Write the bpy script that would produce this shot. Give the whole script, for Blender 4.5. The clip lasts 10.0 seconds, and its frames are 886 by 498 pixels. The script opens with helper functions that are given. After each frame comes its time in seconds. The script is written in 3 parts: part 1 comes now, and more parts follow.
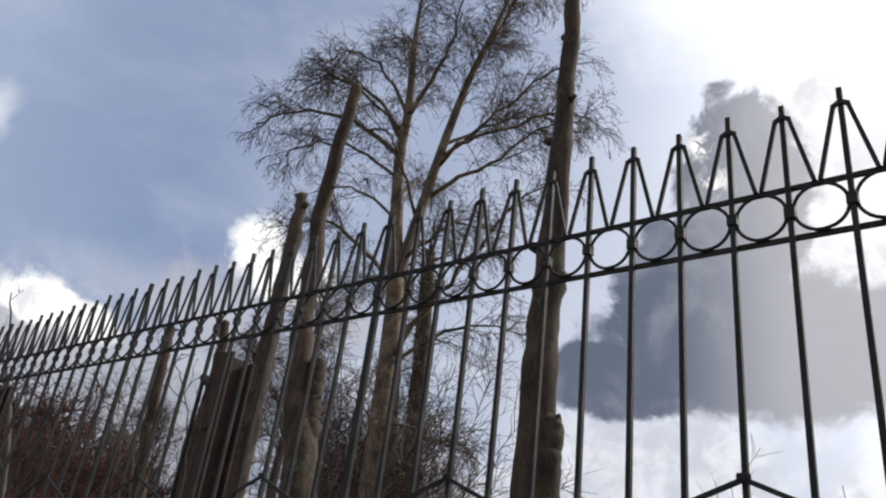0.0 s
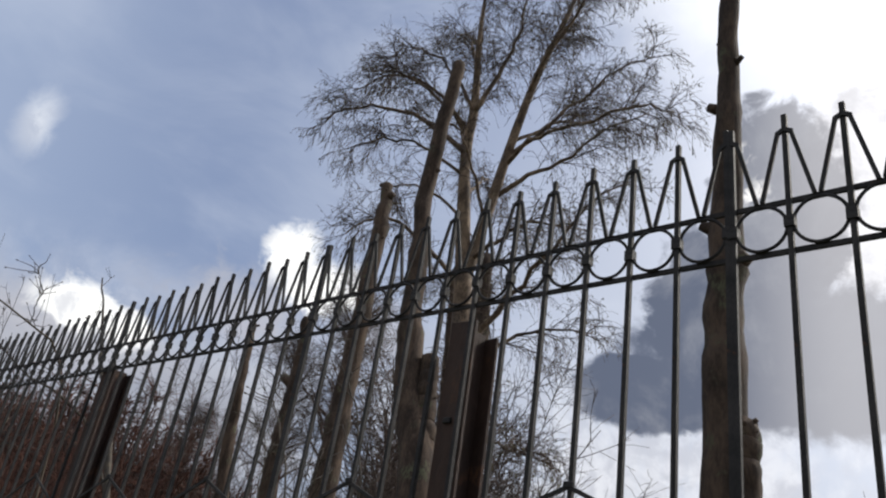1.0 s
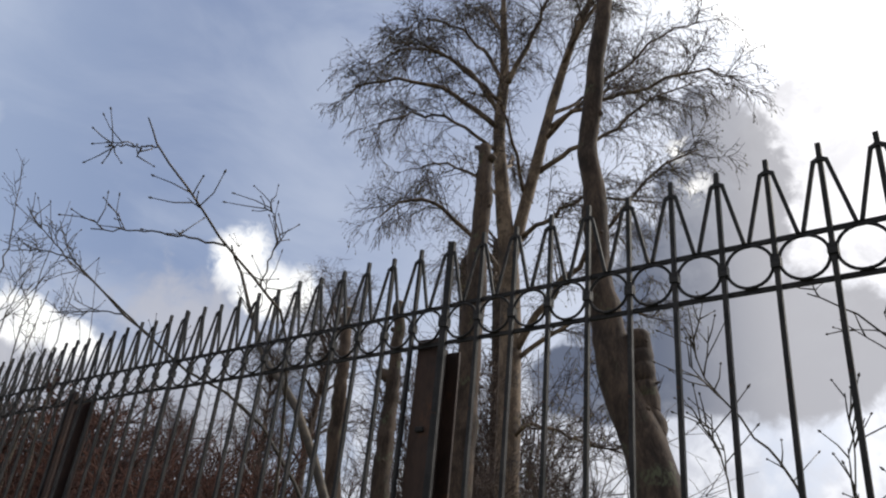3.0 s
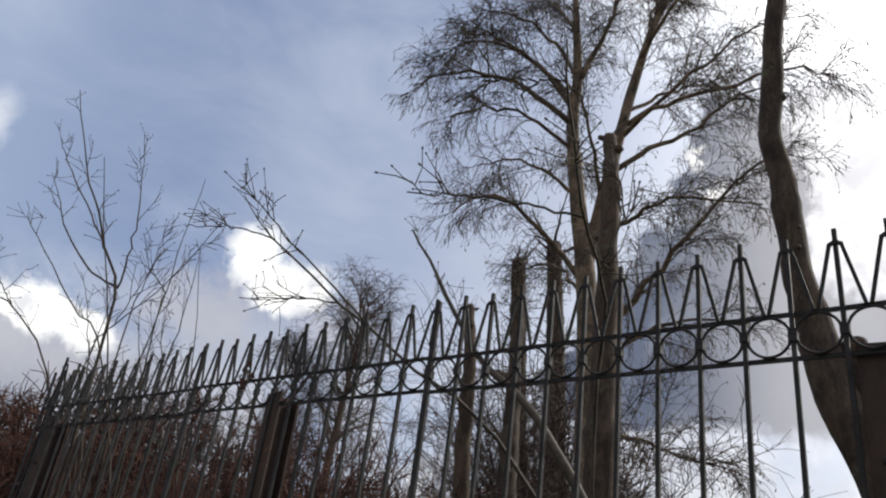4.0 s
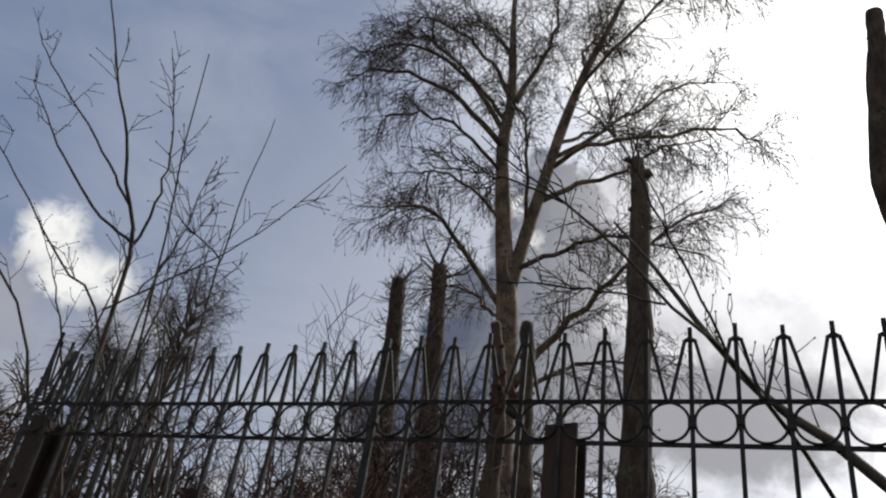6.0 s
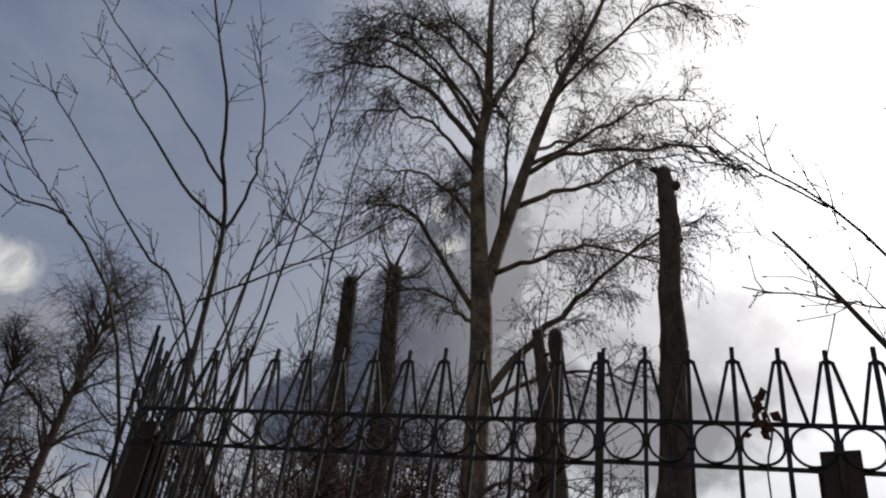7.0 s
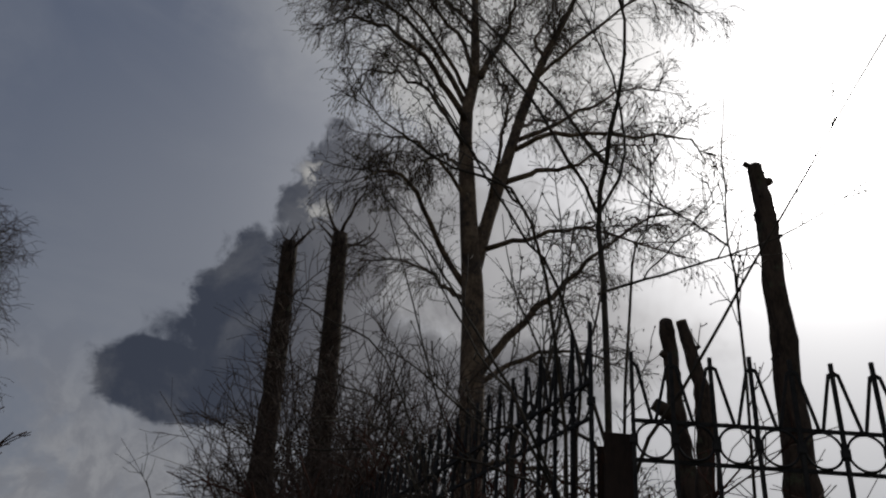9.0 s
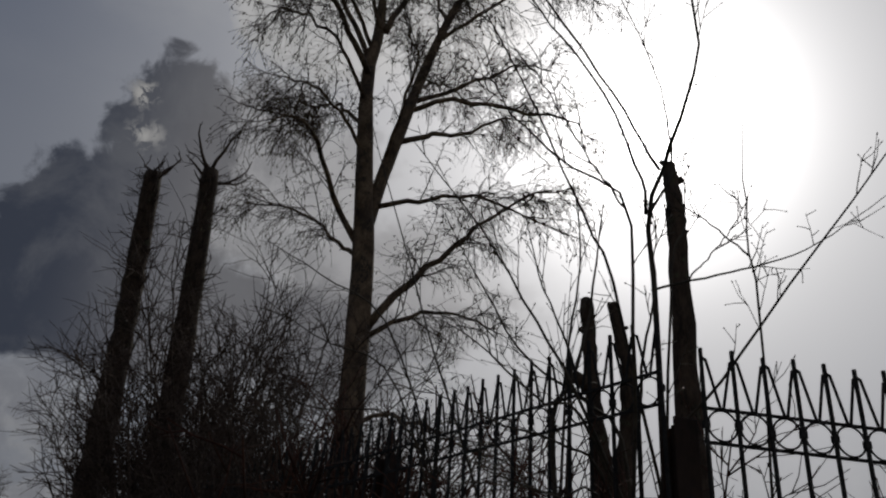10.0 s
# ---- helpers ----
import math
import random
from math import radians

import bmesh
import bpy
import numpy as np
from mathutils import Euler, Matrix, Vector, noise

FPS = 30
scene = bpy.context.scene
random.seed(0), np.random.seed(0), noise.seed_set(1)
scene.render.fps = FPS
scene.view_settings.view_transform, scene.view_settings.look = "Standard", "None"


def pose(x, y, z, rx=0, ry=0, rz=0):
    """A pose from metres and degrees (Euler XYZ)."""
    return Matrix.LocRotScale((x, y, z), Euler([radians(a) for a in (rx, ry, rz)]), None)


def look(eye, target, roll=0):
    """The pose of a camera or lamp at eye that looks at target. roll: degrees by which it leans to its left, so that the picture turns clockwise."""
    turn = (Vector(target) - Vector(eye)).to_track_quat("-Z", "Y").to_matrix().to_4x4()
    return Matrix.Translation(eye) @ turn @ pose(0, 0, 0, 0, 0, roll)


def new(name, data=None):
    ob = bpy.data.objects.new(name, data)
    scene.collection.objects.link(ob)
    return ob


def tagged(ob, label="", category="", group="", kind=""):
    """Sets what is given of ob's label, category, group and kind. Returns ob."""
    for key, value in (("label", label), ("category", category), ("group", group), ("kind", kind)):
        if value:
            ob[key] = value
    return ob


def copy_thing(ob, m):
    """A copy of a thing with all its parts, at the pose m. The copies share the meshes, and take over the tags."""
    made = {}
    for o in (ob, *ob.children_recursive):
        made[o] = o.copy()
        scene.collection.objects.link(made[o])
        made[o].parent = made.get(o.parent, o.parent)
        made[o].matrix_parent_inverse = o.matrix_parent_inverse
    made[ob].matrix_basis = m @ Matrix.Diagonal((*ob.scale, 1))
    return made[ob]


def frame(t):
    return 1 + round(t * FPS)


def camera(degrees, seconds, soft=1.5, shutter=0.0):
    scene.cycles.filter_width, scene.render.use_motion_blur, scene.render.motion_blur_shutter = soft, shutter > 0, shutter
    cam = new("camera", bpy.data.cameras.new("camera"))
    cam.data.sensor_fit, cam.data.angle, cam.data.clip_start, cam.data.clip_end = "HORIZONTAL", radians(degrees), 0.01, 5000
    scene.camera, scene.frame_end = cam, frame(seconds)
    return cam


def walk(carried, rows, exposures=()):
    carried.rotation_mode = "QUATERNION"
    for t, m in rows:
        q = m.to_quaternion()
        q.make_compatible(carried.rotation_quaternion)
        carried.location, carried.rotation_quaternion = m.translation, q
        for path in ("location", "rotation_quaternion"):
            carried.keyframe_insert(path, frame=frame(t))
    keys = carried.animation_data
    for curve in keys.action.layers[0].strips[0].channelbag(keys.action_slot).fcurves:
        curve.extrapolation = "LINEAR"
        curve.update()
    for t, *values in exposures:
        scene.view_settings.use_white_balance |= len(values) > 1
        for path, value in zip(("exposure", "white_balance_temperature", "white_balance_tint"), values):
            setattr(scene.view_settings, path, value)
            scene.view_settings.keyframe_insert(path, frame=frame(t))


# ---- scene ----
cam = camera(61.5, 10.0, soft=2.15)

PATH = [
    (0, (1.581, -1.485, 1.465), (0.372, -0.141, 2.32), 7.8),
    (0.5, (1.071, -1.468, 1.481), (-0.107, -0.121, 2.375), 9.6),
    (1, (0.57, -1.458, 1.461), (-0.699, -0.179, 2.328), 9.5),
    (1.5, (0.052, -1.504, 1.515), (-1.232, -0.193, 2.311), 7.7),
    (2, (-0.48, -1.507, 1.48), (-1.736, -0.181, 2.297), 8.1),
    (2.5, (-1.019, -1.542, 1.53), (-2.286, -0.243, 2.37), 9.7),
    (3, (-1.527, -1.638, 1.506), (-2.698, -0.276, 2.385), 6.1),
    (3.2, (-1.624, -1.682, 1.497), (-2.867, -0.394, 2.389), 8.8),
    (4.3, (-3.005, -1.931, 1.57), (-4.174, -0.564, 2.444), 9.0),
    (4.5, (-3.137, -1.909, 1.576), (-4.268, -0.532, 2.482), 11.2),
    (5, (-3.577, -1.961, 1.591), (-4.484, -0.461, 2.555), 6.8),
    (5.5, (-4.1, -2.009, 1.597), (-4.952, -0.524, 2.632), 6.2),
    (5.7, (-4.308, -2.021, 1.62), (-5.137, -0.497, 2.615), 7.5),
    (6.8, (-5.423, -2.005, 1.633), (-6.093, -0.423, 2.657), 9.3),
    (7, (-5.586, -2.091, 1.628), (-6.175, -0.479, 2.655), 8.4),
    (7.5, (-6.075, -2.115, 1.628), (-6.657, -0.443, 2.558), 6.3),
    (8, (-6.751, -2.146, 1.628), (-7.224, -0.424, 2.529), 8.2),
    (8.5, (-7.194, -2.146, 1.665), (-7.535, -0.429, 2.632), 3.7),
    (9, (-7.687, -2.255, 1.633), (-7.928, -0.534, 2.624), 6.0),
    (9.5, (-8.158, -2.325, 1.601), (-8.203, -0.571, 2.56), 3.9),
    (10, (-8.614, -2.401, 1.59), (-8.408, -0.634, 2.503), 5.0),
]
EXPOSURES = [(0.0, 0.32), (4.5, 0.36), (5.5, 0.06), (6.8, -0.46), (7.5, -0.82), (8.5, -1.22), (9.0, -1.45), (10.0, -1.7)]
walk(cam, [(t, look(eye, target, roll)) for t, eye, target, roll in PATH], EXPOSURES)


# ---- world, sun ----
SUN_AZ, SUN_EL = 24.5, 36.3


def heading(az, el):
    """Unit vector of a compass bearing (degrees clockwise from +y) and a height above the horizon."""
    a, e = radians(az), radians(el)
    return Vector((math.sin(a) * math.cos(e), math.cos(a) * math.cos(e), math.sin(e)))


class Nodes:
    """Small helper to write node trees as formulas."""

    def __init__(self, tree):
        self.tree, self.nodes, self.links = tree, tree.nodes, tree.links

    def put(self, socket, value):
        if isinstance(value, bpy.types.NodeSocket):
            self.links.new(value, socket)
        else:
            socket.default_value = value

    def math(self, op, a, b=0.0, c=0.0, clamp=False):
        n = self.nodes.new("ShaderNodeMath")
        n.operation, n.use_clamp = op, clamp
        for s, v in zip(n.inputs, (a, b, c)):
            self.put(s, v)
        return n.outputs[0]

    def smooth(self, x, lo, hi):
        n = self.nodes.new("ShaderNodeMapRange")
        n.interpolation_type = "SMOOTHSTEP"
        for s, v in zip(n.inputs, (x, lo, hi, 0.0, 1.0)):
            self.put(s, v)
        return n.outputs[0]

    def noise(self, vector, scale, detail=4.0, rough=0.55, distortion=0.0):
        n = self.nodes.new("ShaderNodeTexNoise")
        self.put(n.inputs["Vector"], vector)
        for k, v in (("Scale", scale), ("Detail", detail), ("Roughness", rough), ("Distortion", distortion)):
            n.inputs[k].default_value = v
        return n.outputs[0]

    def scaled(self, vector, by):
        n = self.nodes.new("ShaderNodeVectorMath")
        n.operation = "MULTIPLY"
        self.put(n.inputs[0], vector)
        n.inputs[1].default_value = by
        return n.outputs[0]

    def mix(self, f, a, b):
        n = self.nodes.new("ShaderNodeMix")
        n.data_type = "RGBA"
        self.put(n.inputs[0], f)
        self.put(n.inputs[6], a)
        self.put(n.inputs[7], b)
        return n.outputs[2]

    def add(self, a, b):
        n = self.nodes.new("ShaderNodeMix")
        n.data_type, n.blend_type = "RGBA", "ADD"
        n.inputs[0].default_value = 1.0
        self.put(n.inputs[6], a)
        self.put(n.inputs[7], b)
        return n.outputs[2]

    def tint(self, value, colour):
        n = self.nodes.new("ShaderNodeMix")
        n.data_type, n.blend_type = "RGBA", "MULTIPLY"
        n.inputs[0].default_value = 1.0
        n.inputs[6].default_value = colour
        self.put(n.inputs[7], value)
        return n.outputs[2]


world = bpy.data.worlds.new("sky")
scene.world = world
world.use_nodes = True
W = Nodes(world.node_tree)
W.nodes.clear()
SKY_STRENGTH = 0.085
sky = W.nodes.new("ShaderNodeTexSky")
sky.sky_type, sky.sun_disc = "NISHITA", False
sky.sun_elevation, sky.sun_rotation = radians(SUN_EL), radians(SUN_AZ)
sky.air_density, sky.dust_density = 1.0, 1.2
way = W.nodes.new("ShaderNodeTexCoord").outputs["Generated"]
split = W.nodes.new("ShaderNodeSeparateXYZ")
W.put(split.inputs[0], way)
az = W.math("MULTIPLY", W.math("ARCTAN2", split.outputs[0], split.outputs[1]), 57.2958)
el = W.math("MULTIPLY", W.math("ARCSINE", split.outputs[2]), 57.2958)
billow = W.noise(way, 9.0, 9.0, 0.62, 0.3)
wisp = W.noise(W.scaled(way, (1.0, 1.0, 2.2)), 3.2, 6.0, 0.55, 0.6)
curl = W.noise(way, 24.0, 9.0, 0.6, 0.4)


def cloud(a, e, ra, re, ragged, soft=0.35, fine=0.4):
    """Mask of one cloud: an ellipse on the sky with a ragged edge."""
    da = W.math("DIVIDE", W.math("SUBTRACT", az, a), ra)
    de = W.math("DIVIDE", W.math("SUBTRACT", el, e), re)
    r = W.math("SQRT", W.math("ADD", W.math("MULTIPLY", da, da), W.math("MULTIPLY", de, de)))
    lump = W.math("MULTIPLY_ADD", W.math("SUBTRACT", billow, 0.5), ragged, r)
    lump = W.math("MULTIPLY_ADD", W.math("SUBTRACT", curl, 0.5), ragged * fine, lump)
    return W.smooth(lump, 1.0 + soft * 0.4, 1.0 - soft)


away = W.nodes.new("ShaderNodeVectorMath")
away.operation = "DOT_PRODUCT"
W.put(away.inputs[0], way)
away.inputs[1].default_value = heading(SUN_AZ, SUN_EL)
theta = W.math("MULTIPLY", W.math("ARCCOSINE", W.math("MINIMUM", away.outputs["Value"], 1.0)), 57.2958)
K = 1.0 / SKY_STRENGTH


def falloff(peak, reach):
    return W.math("MULTIPLY", W.math("POWER", 2.71828, W.math("DIVIDE", theta, -reach)), peak * K)


def lum(r, g, b):
    return (r * K, g * K, b * K, 1.0)


def union(*masks):
    both = masks[0]
    for m in masks[1:]:
        both = W.math("MAXIMUM", both, m)
    return both


near_sun = W.smooth(theta, 47.0, 14.0)
# clear blue, paler towards the horizon and the sun
tone = W.mix(0.72, sky.outputs[0], lum(0.222, 0.280, 0.435))
tone = W.mix(W.math("MULTIPLY", W.smooth(az, -62.0, -86.0), 0.35), tone, lum(0.44, 0.52, 0.66))
veil = W.math("MULTIPLY", W.smooth(wisp, 0.40, 0.8), 0.28)
tone = W.mix(veil, tone, lum(0.62, 0.66, 0.74))
hazy = W.math("MULTIPLY", W.smooth(az, -62.0, -22.0), W.smooth(el, 50.0, 24.0))
tone = W.mix(W.math("MULTIPLY", hazy, 0.5), tone, lum(0.66, 0.68, 0.73))
pale_patch = cloud(-21.0, 47.0, 13.0, 7.5, 0.8, 0.9, 0.6)
tone = W.mix(W.math("MULTIPLY", pale_patch, 0.6), tone, lum(0.80, 0.82, 0.86))
low = W.math("MULTIPLY", W.smooth(el, 22.0, 9.0), W.smooth(billow, 0.34, 0.56))
tone = W.mix(W.math("MULTIPLY", low, 0.85), tone, W.mix(W.smooth(curl, 0.38, 0.62), lum(0.47, 0.48, 0.53), lum(0.68, 0.69, 0.73)))
leaden = W.math("MULTIPLY", W.smooth(az, -46.0, -60.0), W.smooth(el, 18.0, 10.0))
tone = W.mix(W.math("MULTIPLY", leaden, 0.75), tone, lum(0.27, 0.285, 0.335))
# unseen broken white cloud behind the camera, added to brighten the backlit sides
fill_cloud = W.math("MULTIPLY", W.smooth(W.math("ABSOLUTE", az), 96.0, 125.0), W.smooth(W.noise(way, 2.6, 7.0, 0.6, 0.3), 0.40, 0.56))
tone = W.mix(W.math("MULTIPLY", fill_cloud, 0.45), tone, lum(1.1, 1.09, 1.07))
tone = W.mix(W.math("MULTIPLY", near_sun, 0.88), tone, lum(1.16, 1.17, 1.22))
# small white heaps with grey feet
heap_foot = union(cloud(-59.0, 18.0, 7.0, 3.2, 1.1, 0.8, 2.0), cloud(-72.0, 13.5, 9.0, 2.8, 1.1, 0.8, 2.0), cloud(-49.5, 18.5, 5.0, 2.6, 1.1, 0.8, 2.0))
tone = W.mix(W.math("MULTIPLY", heap_foot, 0.7), tone, lum(0.43, 0.43, 0.47))
puff = union(cloud(-57.0, 23.0, 2.3, 2.4, 0.8, 0.45, 2.6), cloud(-54.6, 20.8, 2.6, 2.2, 0.8, 0.45, 2.6), cloud(-52.0, 21.2, 1.8, 1.7, 0.8, 0.5, 2.6),
             cloud(-70.5, 15.2, 3.2, 1.8, 0.9, 0.5, 2.6), cloud(-66.8, 14.6, 2.0, 1.5, 0.9, 0.5, 2.6))
puff = union(puff, W.math("MULTIPLY", cloud(-77.8, 26.0, 1.3, 2.4, 0.9, 0.9, 2.0), 0.4))
tone = W.mix(puff, tone, W.mix(W.smooth(curl, 0.34, 0.56), lum(0.66, 0.67, 0.70), lum(1.02, 1.02, 1.0)))
# white bank above the great grey cloud
bank = union(cloud(-6.0, 45.0, 11.5, 7.5, 0.7, 0.25, 1.0), cloud(4.0, 47.0, 12.0, 9.0, 0.7, 0.4, 1.0))
tone = W.mix(W.math("MULTIPLY", bank, 0.75), tone, lum(1.12, 1.11, 1.10))
# the great grey cloud: pale crown, leaden foot
crown = union(cloud(-11.0, 31.0, 6.0, 6.6, 0.75, 0.2, 1.2), cloud(-7.0, 29.0, 9.5, 7.8, 0.8, 0.3, 1.2), cloud(2.0, 23.5, 13.0, 6.0, 0.9, 0.5, 1.0))
pale = W.mix(W.smooth(billow, 0.40, 0.60), lum(0.37, 0.37, 0.40), lum(0.66, 0.66, 0.69))
tone = W.mix(W.math("MULTIPLY", crown, 0.86), tone, pale)
foot = union(cloud(-26.8, 16.6, 7.4, 2.9, 0.5, 0.14, 1.2), cloud(-21.0, 22.5, 6.8, 7.6, 0.55, 0.14, 1.3), cloud(-17.5, 30.0, 5.6, 7.6, 0.6, 0.14, 1.4), cloud(-16.0, 19.5, 13.0, 5.6, 0.5, 0.2, 1.2), cloud(-3.0, 18.5, 10.0, 4.6, 0.7, 0.4, 1.2))
shade = W.mix(W.smooth(az, -24.0, -13.0), lum(0.074, 0.092, 0.142), lum(0.36, 0.36, 0.39))
shade = W.mix(W.math("MULTIPLY", W.smooth(billow, 0.44, 0.68), 0.36), shade, lum(0.40, 0.41, 0.44))
tone = W.mix(W.math("MULTIPLY", foot, 0.93), tone, shade)
crest = union(cloud(-20.7, 33.8, 1.3, 1.0, 0.9, 0.8, 2.4), cloud(-19.6, 31.0, 1.5, 1.2, 0.9, 0.9, 2.4))
flecks = W.smooth(W.noise(way, 75.0, 6.0, 0.6, 0.5), 0.44, 0.56)
tone = W.mix(W.math("MULTIPLY", W.math("MULTIPLY", crest, flecks), 0.85), tone, lum(1.1, 1.08, 1.05))
behind_cloud = W.math("MULTIPLY_ADD", foot, -0.85, 1.0)
glare = W.math("ADD", falloff(36.0, 3.1), W.math("MULTIPLY", falloff(3.4, 11.5), behind_cloud))
tone = W.add(tone, W.tint(glare, (0.95, 0.92, 0.90, 1.0)))
back = W.nodes.new("ShaderNodeBackground")
W.put(back.inputs[0], tone)
back.inputs[1].default_value = SKY_STRENGTH
out = W.nodes.new("ShaderNodeOutputWorld")
W.links.new(back.outputs[0], out.inputs[0])

sun = new("sun", bpy.data.lights.new("sun", "SUN"))
sun.data.energy, sun.data.angle, sun.data.color = 2.2, radians(0.6), (1.0, 0.93, 0.82)
sun.matrix_world = look(heading(SUN_AZ, SUN_EL) * 60, (0, 0, 0))


# ---- materials ----
def material(name, dark_tone, light_tone, scale, rough, stretch=(1, 1, 1), bump=0.4, fine=40.0, metallic=0.0, spots=None, spot_scale=3.0, spot_at=0.62, vary=0.25, gloss=0.25):
    """A surface with grain at two scales, stains and relief; spots: a second tone that lies on it in patches."""
    m = bpy.data.materials.new(name)
    m.use_nodes = True
    n = Nodes(m.node_tree)
    bsdf = n.nodes["Principled BSDF"]
    place = n.nodes.new("ShaderNodeTexCoord").outputs["Object"]
    coarse = n.noise(n.scaled(place, stretch), scale, 5.0, 0.6, 0.4)
    grain = n.noise(n.scaled(place, stretch), fine, 4.0, 0.65)
    both = n.math("MULTIPLY_ADD", n.math("SUBTRACT", grain, 0.5), 0.6, coarse)
    tone = n.mix(n.smooth(both, 0.3, 0.72), dark_tone, light_tone)
    if spots:
        patch = n.smooth(n.noise(place, spot_scale, 6.0, 0.6, 0.2), spot_at - 0.05, spot_at + 0.05)
        tone = n.mix(n.math("MULTIPLY", patch, n.smooth(grain, 0.35, 0.6)), tone, spots)
    each = n.nodes.new("ShaderNodeObjectInfo").outputs["Random"]
    hsv = n.nodes.new("ShaderNodeHueSaturation")
    n.put(hsv.inputs["Value"], n.math("MULTIPLY_ADD", each, vary, 1.0 - vary / 2))
    n.put(hsv.inputs["Color"], tone)
    n.put(bsdf.inputs["Base Color"], hsv.outputs[0])
    n.put(bsdf.inputs["Roughness"], n.math("MULTIPLY_ADD", n.math("SUBTRACT", grain, 0.5), 0.3, rough, clamp=True))
    bsdf.inputs["Metallic"].default_value = metallic
    bsdf.inputs["Specular IOR Level"].default_value = gloss
    relief = n.nodes.new("ShaderNodeBump")
    relief.inputs["Strength"].default_value, relief.inputs["Distance"].default_value = bump, 0.01
    n.put(relief.inputs["Height"], both)
    n.put(bsdf.inputs["Normal"], relief.outputs[0])
    return m


BARK = material("trunk_bark", (0.020, 0.014, 0.011, 1), (0.072, 0.050, 0.036, 1), 9, 0.9, (1, 1, 0.35), 0.9, 55, spots=(0.066, 0.068, 0.042, 1), spot_scale=5)
CUT = material("sawn_wood", (0.10, 0.075, 0.05, 1), (0.26, 0.20, 0.13, 1), 12, 0.85, bump=0.5)
BIRCH = material("birch_bark", (0.060, 0.042, 0.030, 1), (0.20, 0.145, 0.098, 1), 5, 0.8, (1, 1, 0.5), 0.7, 35, spots=(0.04, 0.032, 0.028, 1), spot_scale=2.5, spot_at=0.55)
TWIG = material("twig_bark", (0.032, 0.023, 0.019, 1), (0.088, 0.062, 0.050, 1), 6, 0.85, bump=0.2)
SHOOT = material("shoot_bark", (0.026, 0.022, 0.017, 1), (0.070, 0.055, 0.040, 1), 9, 0.7, bump=0.2)
BRUSH = material("brush_twigs", (0.024, 0.011, 0.008, 1), (0.085, 0.037, 0.025, 1), 3, 0.9, bump=0.2)
BUD = material("birch_buds", (0.05, 0.045, 0.02, 1), (0.13, 0.11, 0.05, 1), 4, 0.8, bump=0.1)
IRON = material("painted_iron", (0.010, 0.010, 0.011, 1), (0.028, 0.026, 0.026, 1), 14, 0.74, bump=0.35, fine=120, spots=(0.075, 0.033, 0.018, 1), spot_scale=9, spot_at=0.66)
POST = material("rusty_post_steel", (0.020, 0.012, 0.010, 1), (0.045, 0.027, 0.021, 1), 7, 0.75, (1, 1, 0.4), 0.5, 60, spots=(0.075, 0.036, 0.02, 1), spot_scale=6, spot_at=0.6)
EARTH = material("grass_and_leaf_litter", (0.035, 0.032, 0.016, 1), (0.11, 0.085, 0.045, 1), 1.3, 0.95, bump=1.0, fine=30, spots=(0.05, 0.075, 0.025, 1), spot_scale=0.5, spot_at=0.5)


# ---- mesh helpers ----
def mesh_object(name, bm_or_mesh, mat, parent=None, label=""):
    if isinstance(bm_or_mesh, bmesh.types.BMesh):
        data = bpy.data.meshes.new(name)
        bm_or_mesh.to_mesh(data)
        bm_or_mesh.free()
    else:
        data = bm_or_mesh
    if not data.materials:
        data.materials.append(mat)
    ob = new(name, data)
    ob.parent = parent
    if label:
        tagged(ob, label)
    return ob


def part(name, bm, mat, parent, label=""):
    """One mesh object under a thing or a part."""
    return mesh_object(name, bm, mat, parent, label)


def thing(name, label, category, at=(0, 0, 0), group="", kind=""):
    ob = new(name)
    ob.empty_display_size = 0.2
    ob.location = at
    return tagged(ob, label, category, group, kind)


def tubes(name, lines, sides=4, smooth=True):
    """One mesh of many tapered tubes; lines: (points, radii)."""
    verts, faces, base = [], [], 0
    ang = np.arange(sides) * 2 * np.pi / sides
    for pts, rad in lines:
        p = np.asarray(pts, float)
        r = np.asarray(rad, float)
        t = np.gradient(p, axis=0)
        t /= np.linalg.norm(t, axis=1)[:, None] + 1e-9
        ref = np.array((1.0, 0.13, 0.07)) if abs(t[:, 2]).mean() > 0.6 else np.array((0.05, 0.1, 1.0))
        u = np.cross(t, ref)
        u /= np.linalg.norm(u, axis=1)[:, None] + 1e-9
        v = np.cross(t, u)
        ring = p[:, None] + r[:, None, None] * (np.cos(ang)[None, :, None] * u[:, None] + np.sin(ang)[None, :, None] * v[:, None])
        verts.append(ring.reshape(-1, 3))
        n = len(p)
        for i in range(n - 1):
            a, b = base + i * sides, base + (i + 1) * sides
            for k in range(sides):
                k2 = (k + 1) % sides
                faces.append((a + k, a + k2, b + k2, b + k))
        faces.append(tuple(base + k for k in reversed(range(sides))))
        faces.append(tuple(base + (n - 1) * sides + k for k in range(sides)))
        base += n * sides
    data = bpy.data.meshes.new(name)
    data.from_pydata(np.concatenate(verts).tolist(), [], faces)
    data.update()
    if smooth:
        data.polygons.foreach_set("use_smooth", [True] * len(data.polygons))
    return data


def stuff(name, lines, sides, mat, parent, label=""):
    """What nobody could count, joined into one part."""
    return tagged(mesh_object(name, tubes(name, lines, sides), mat, parent, label), kind="stuff")


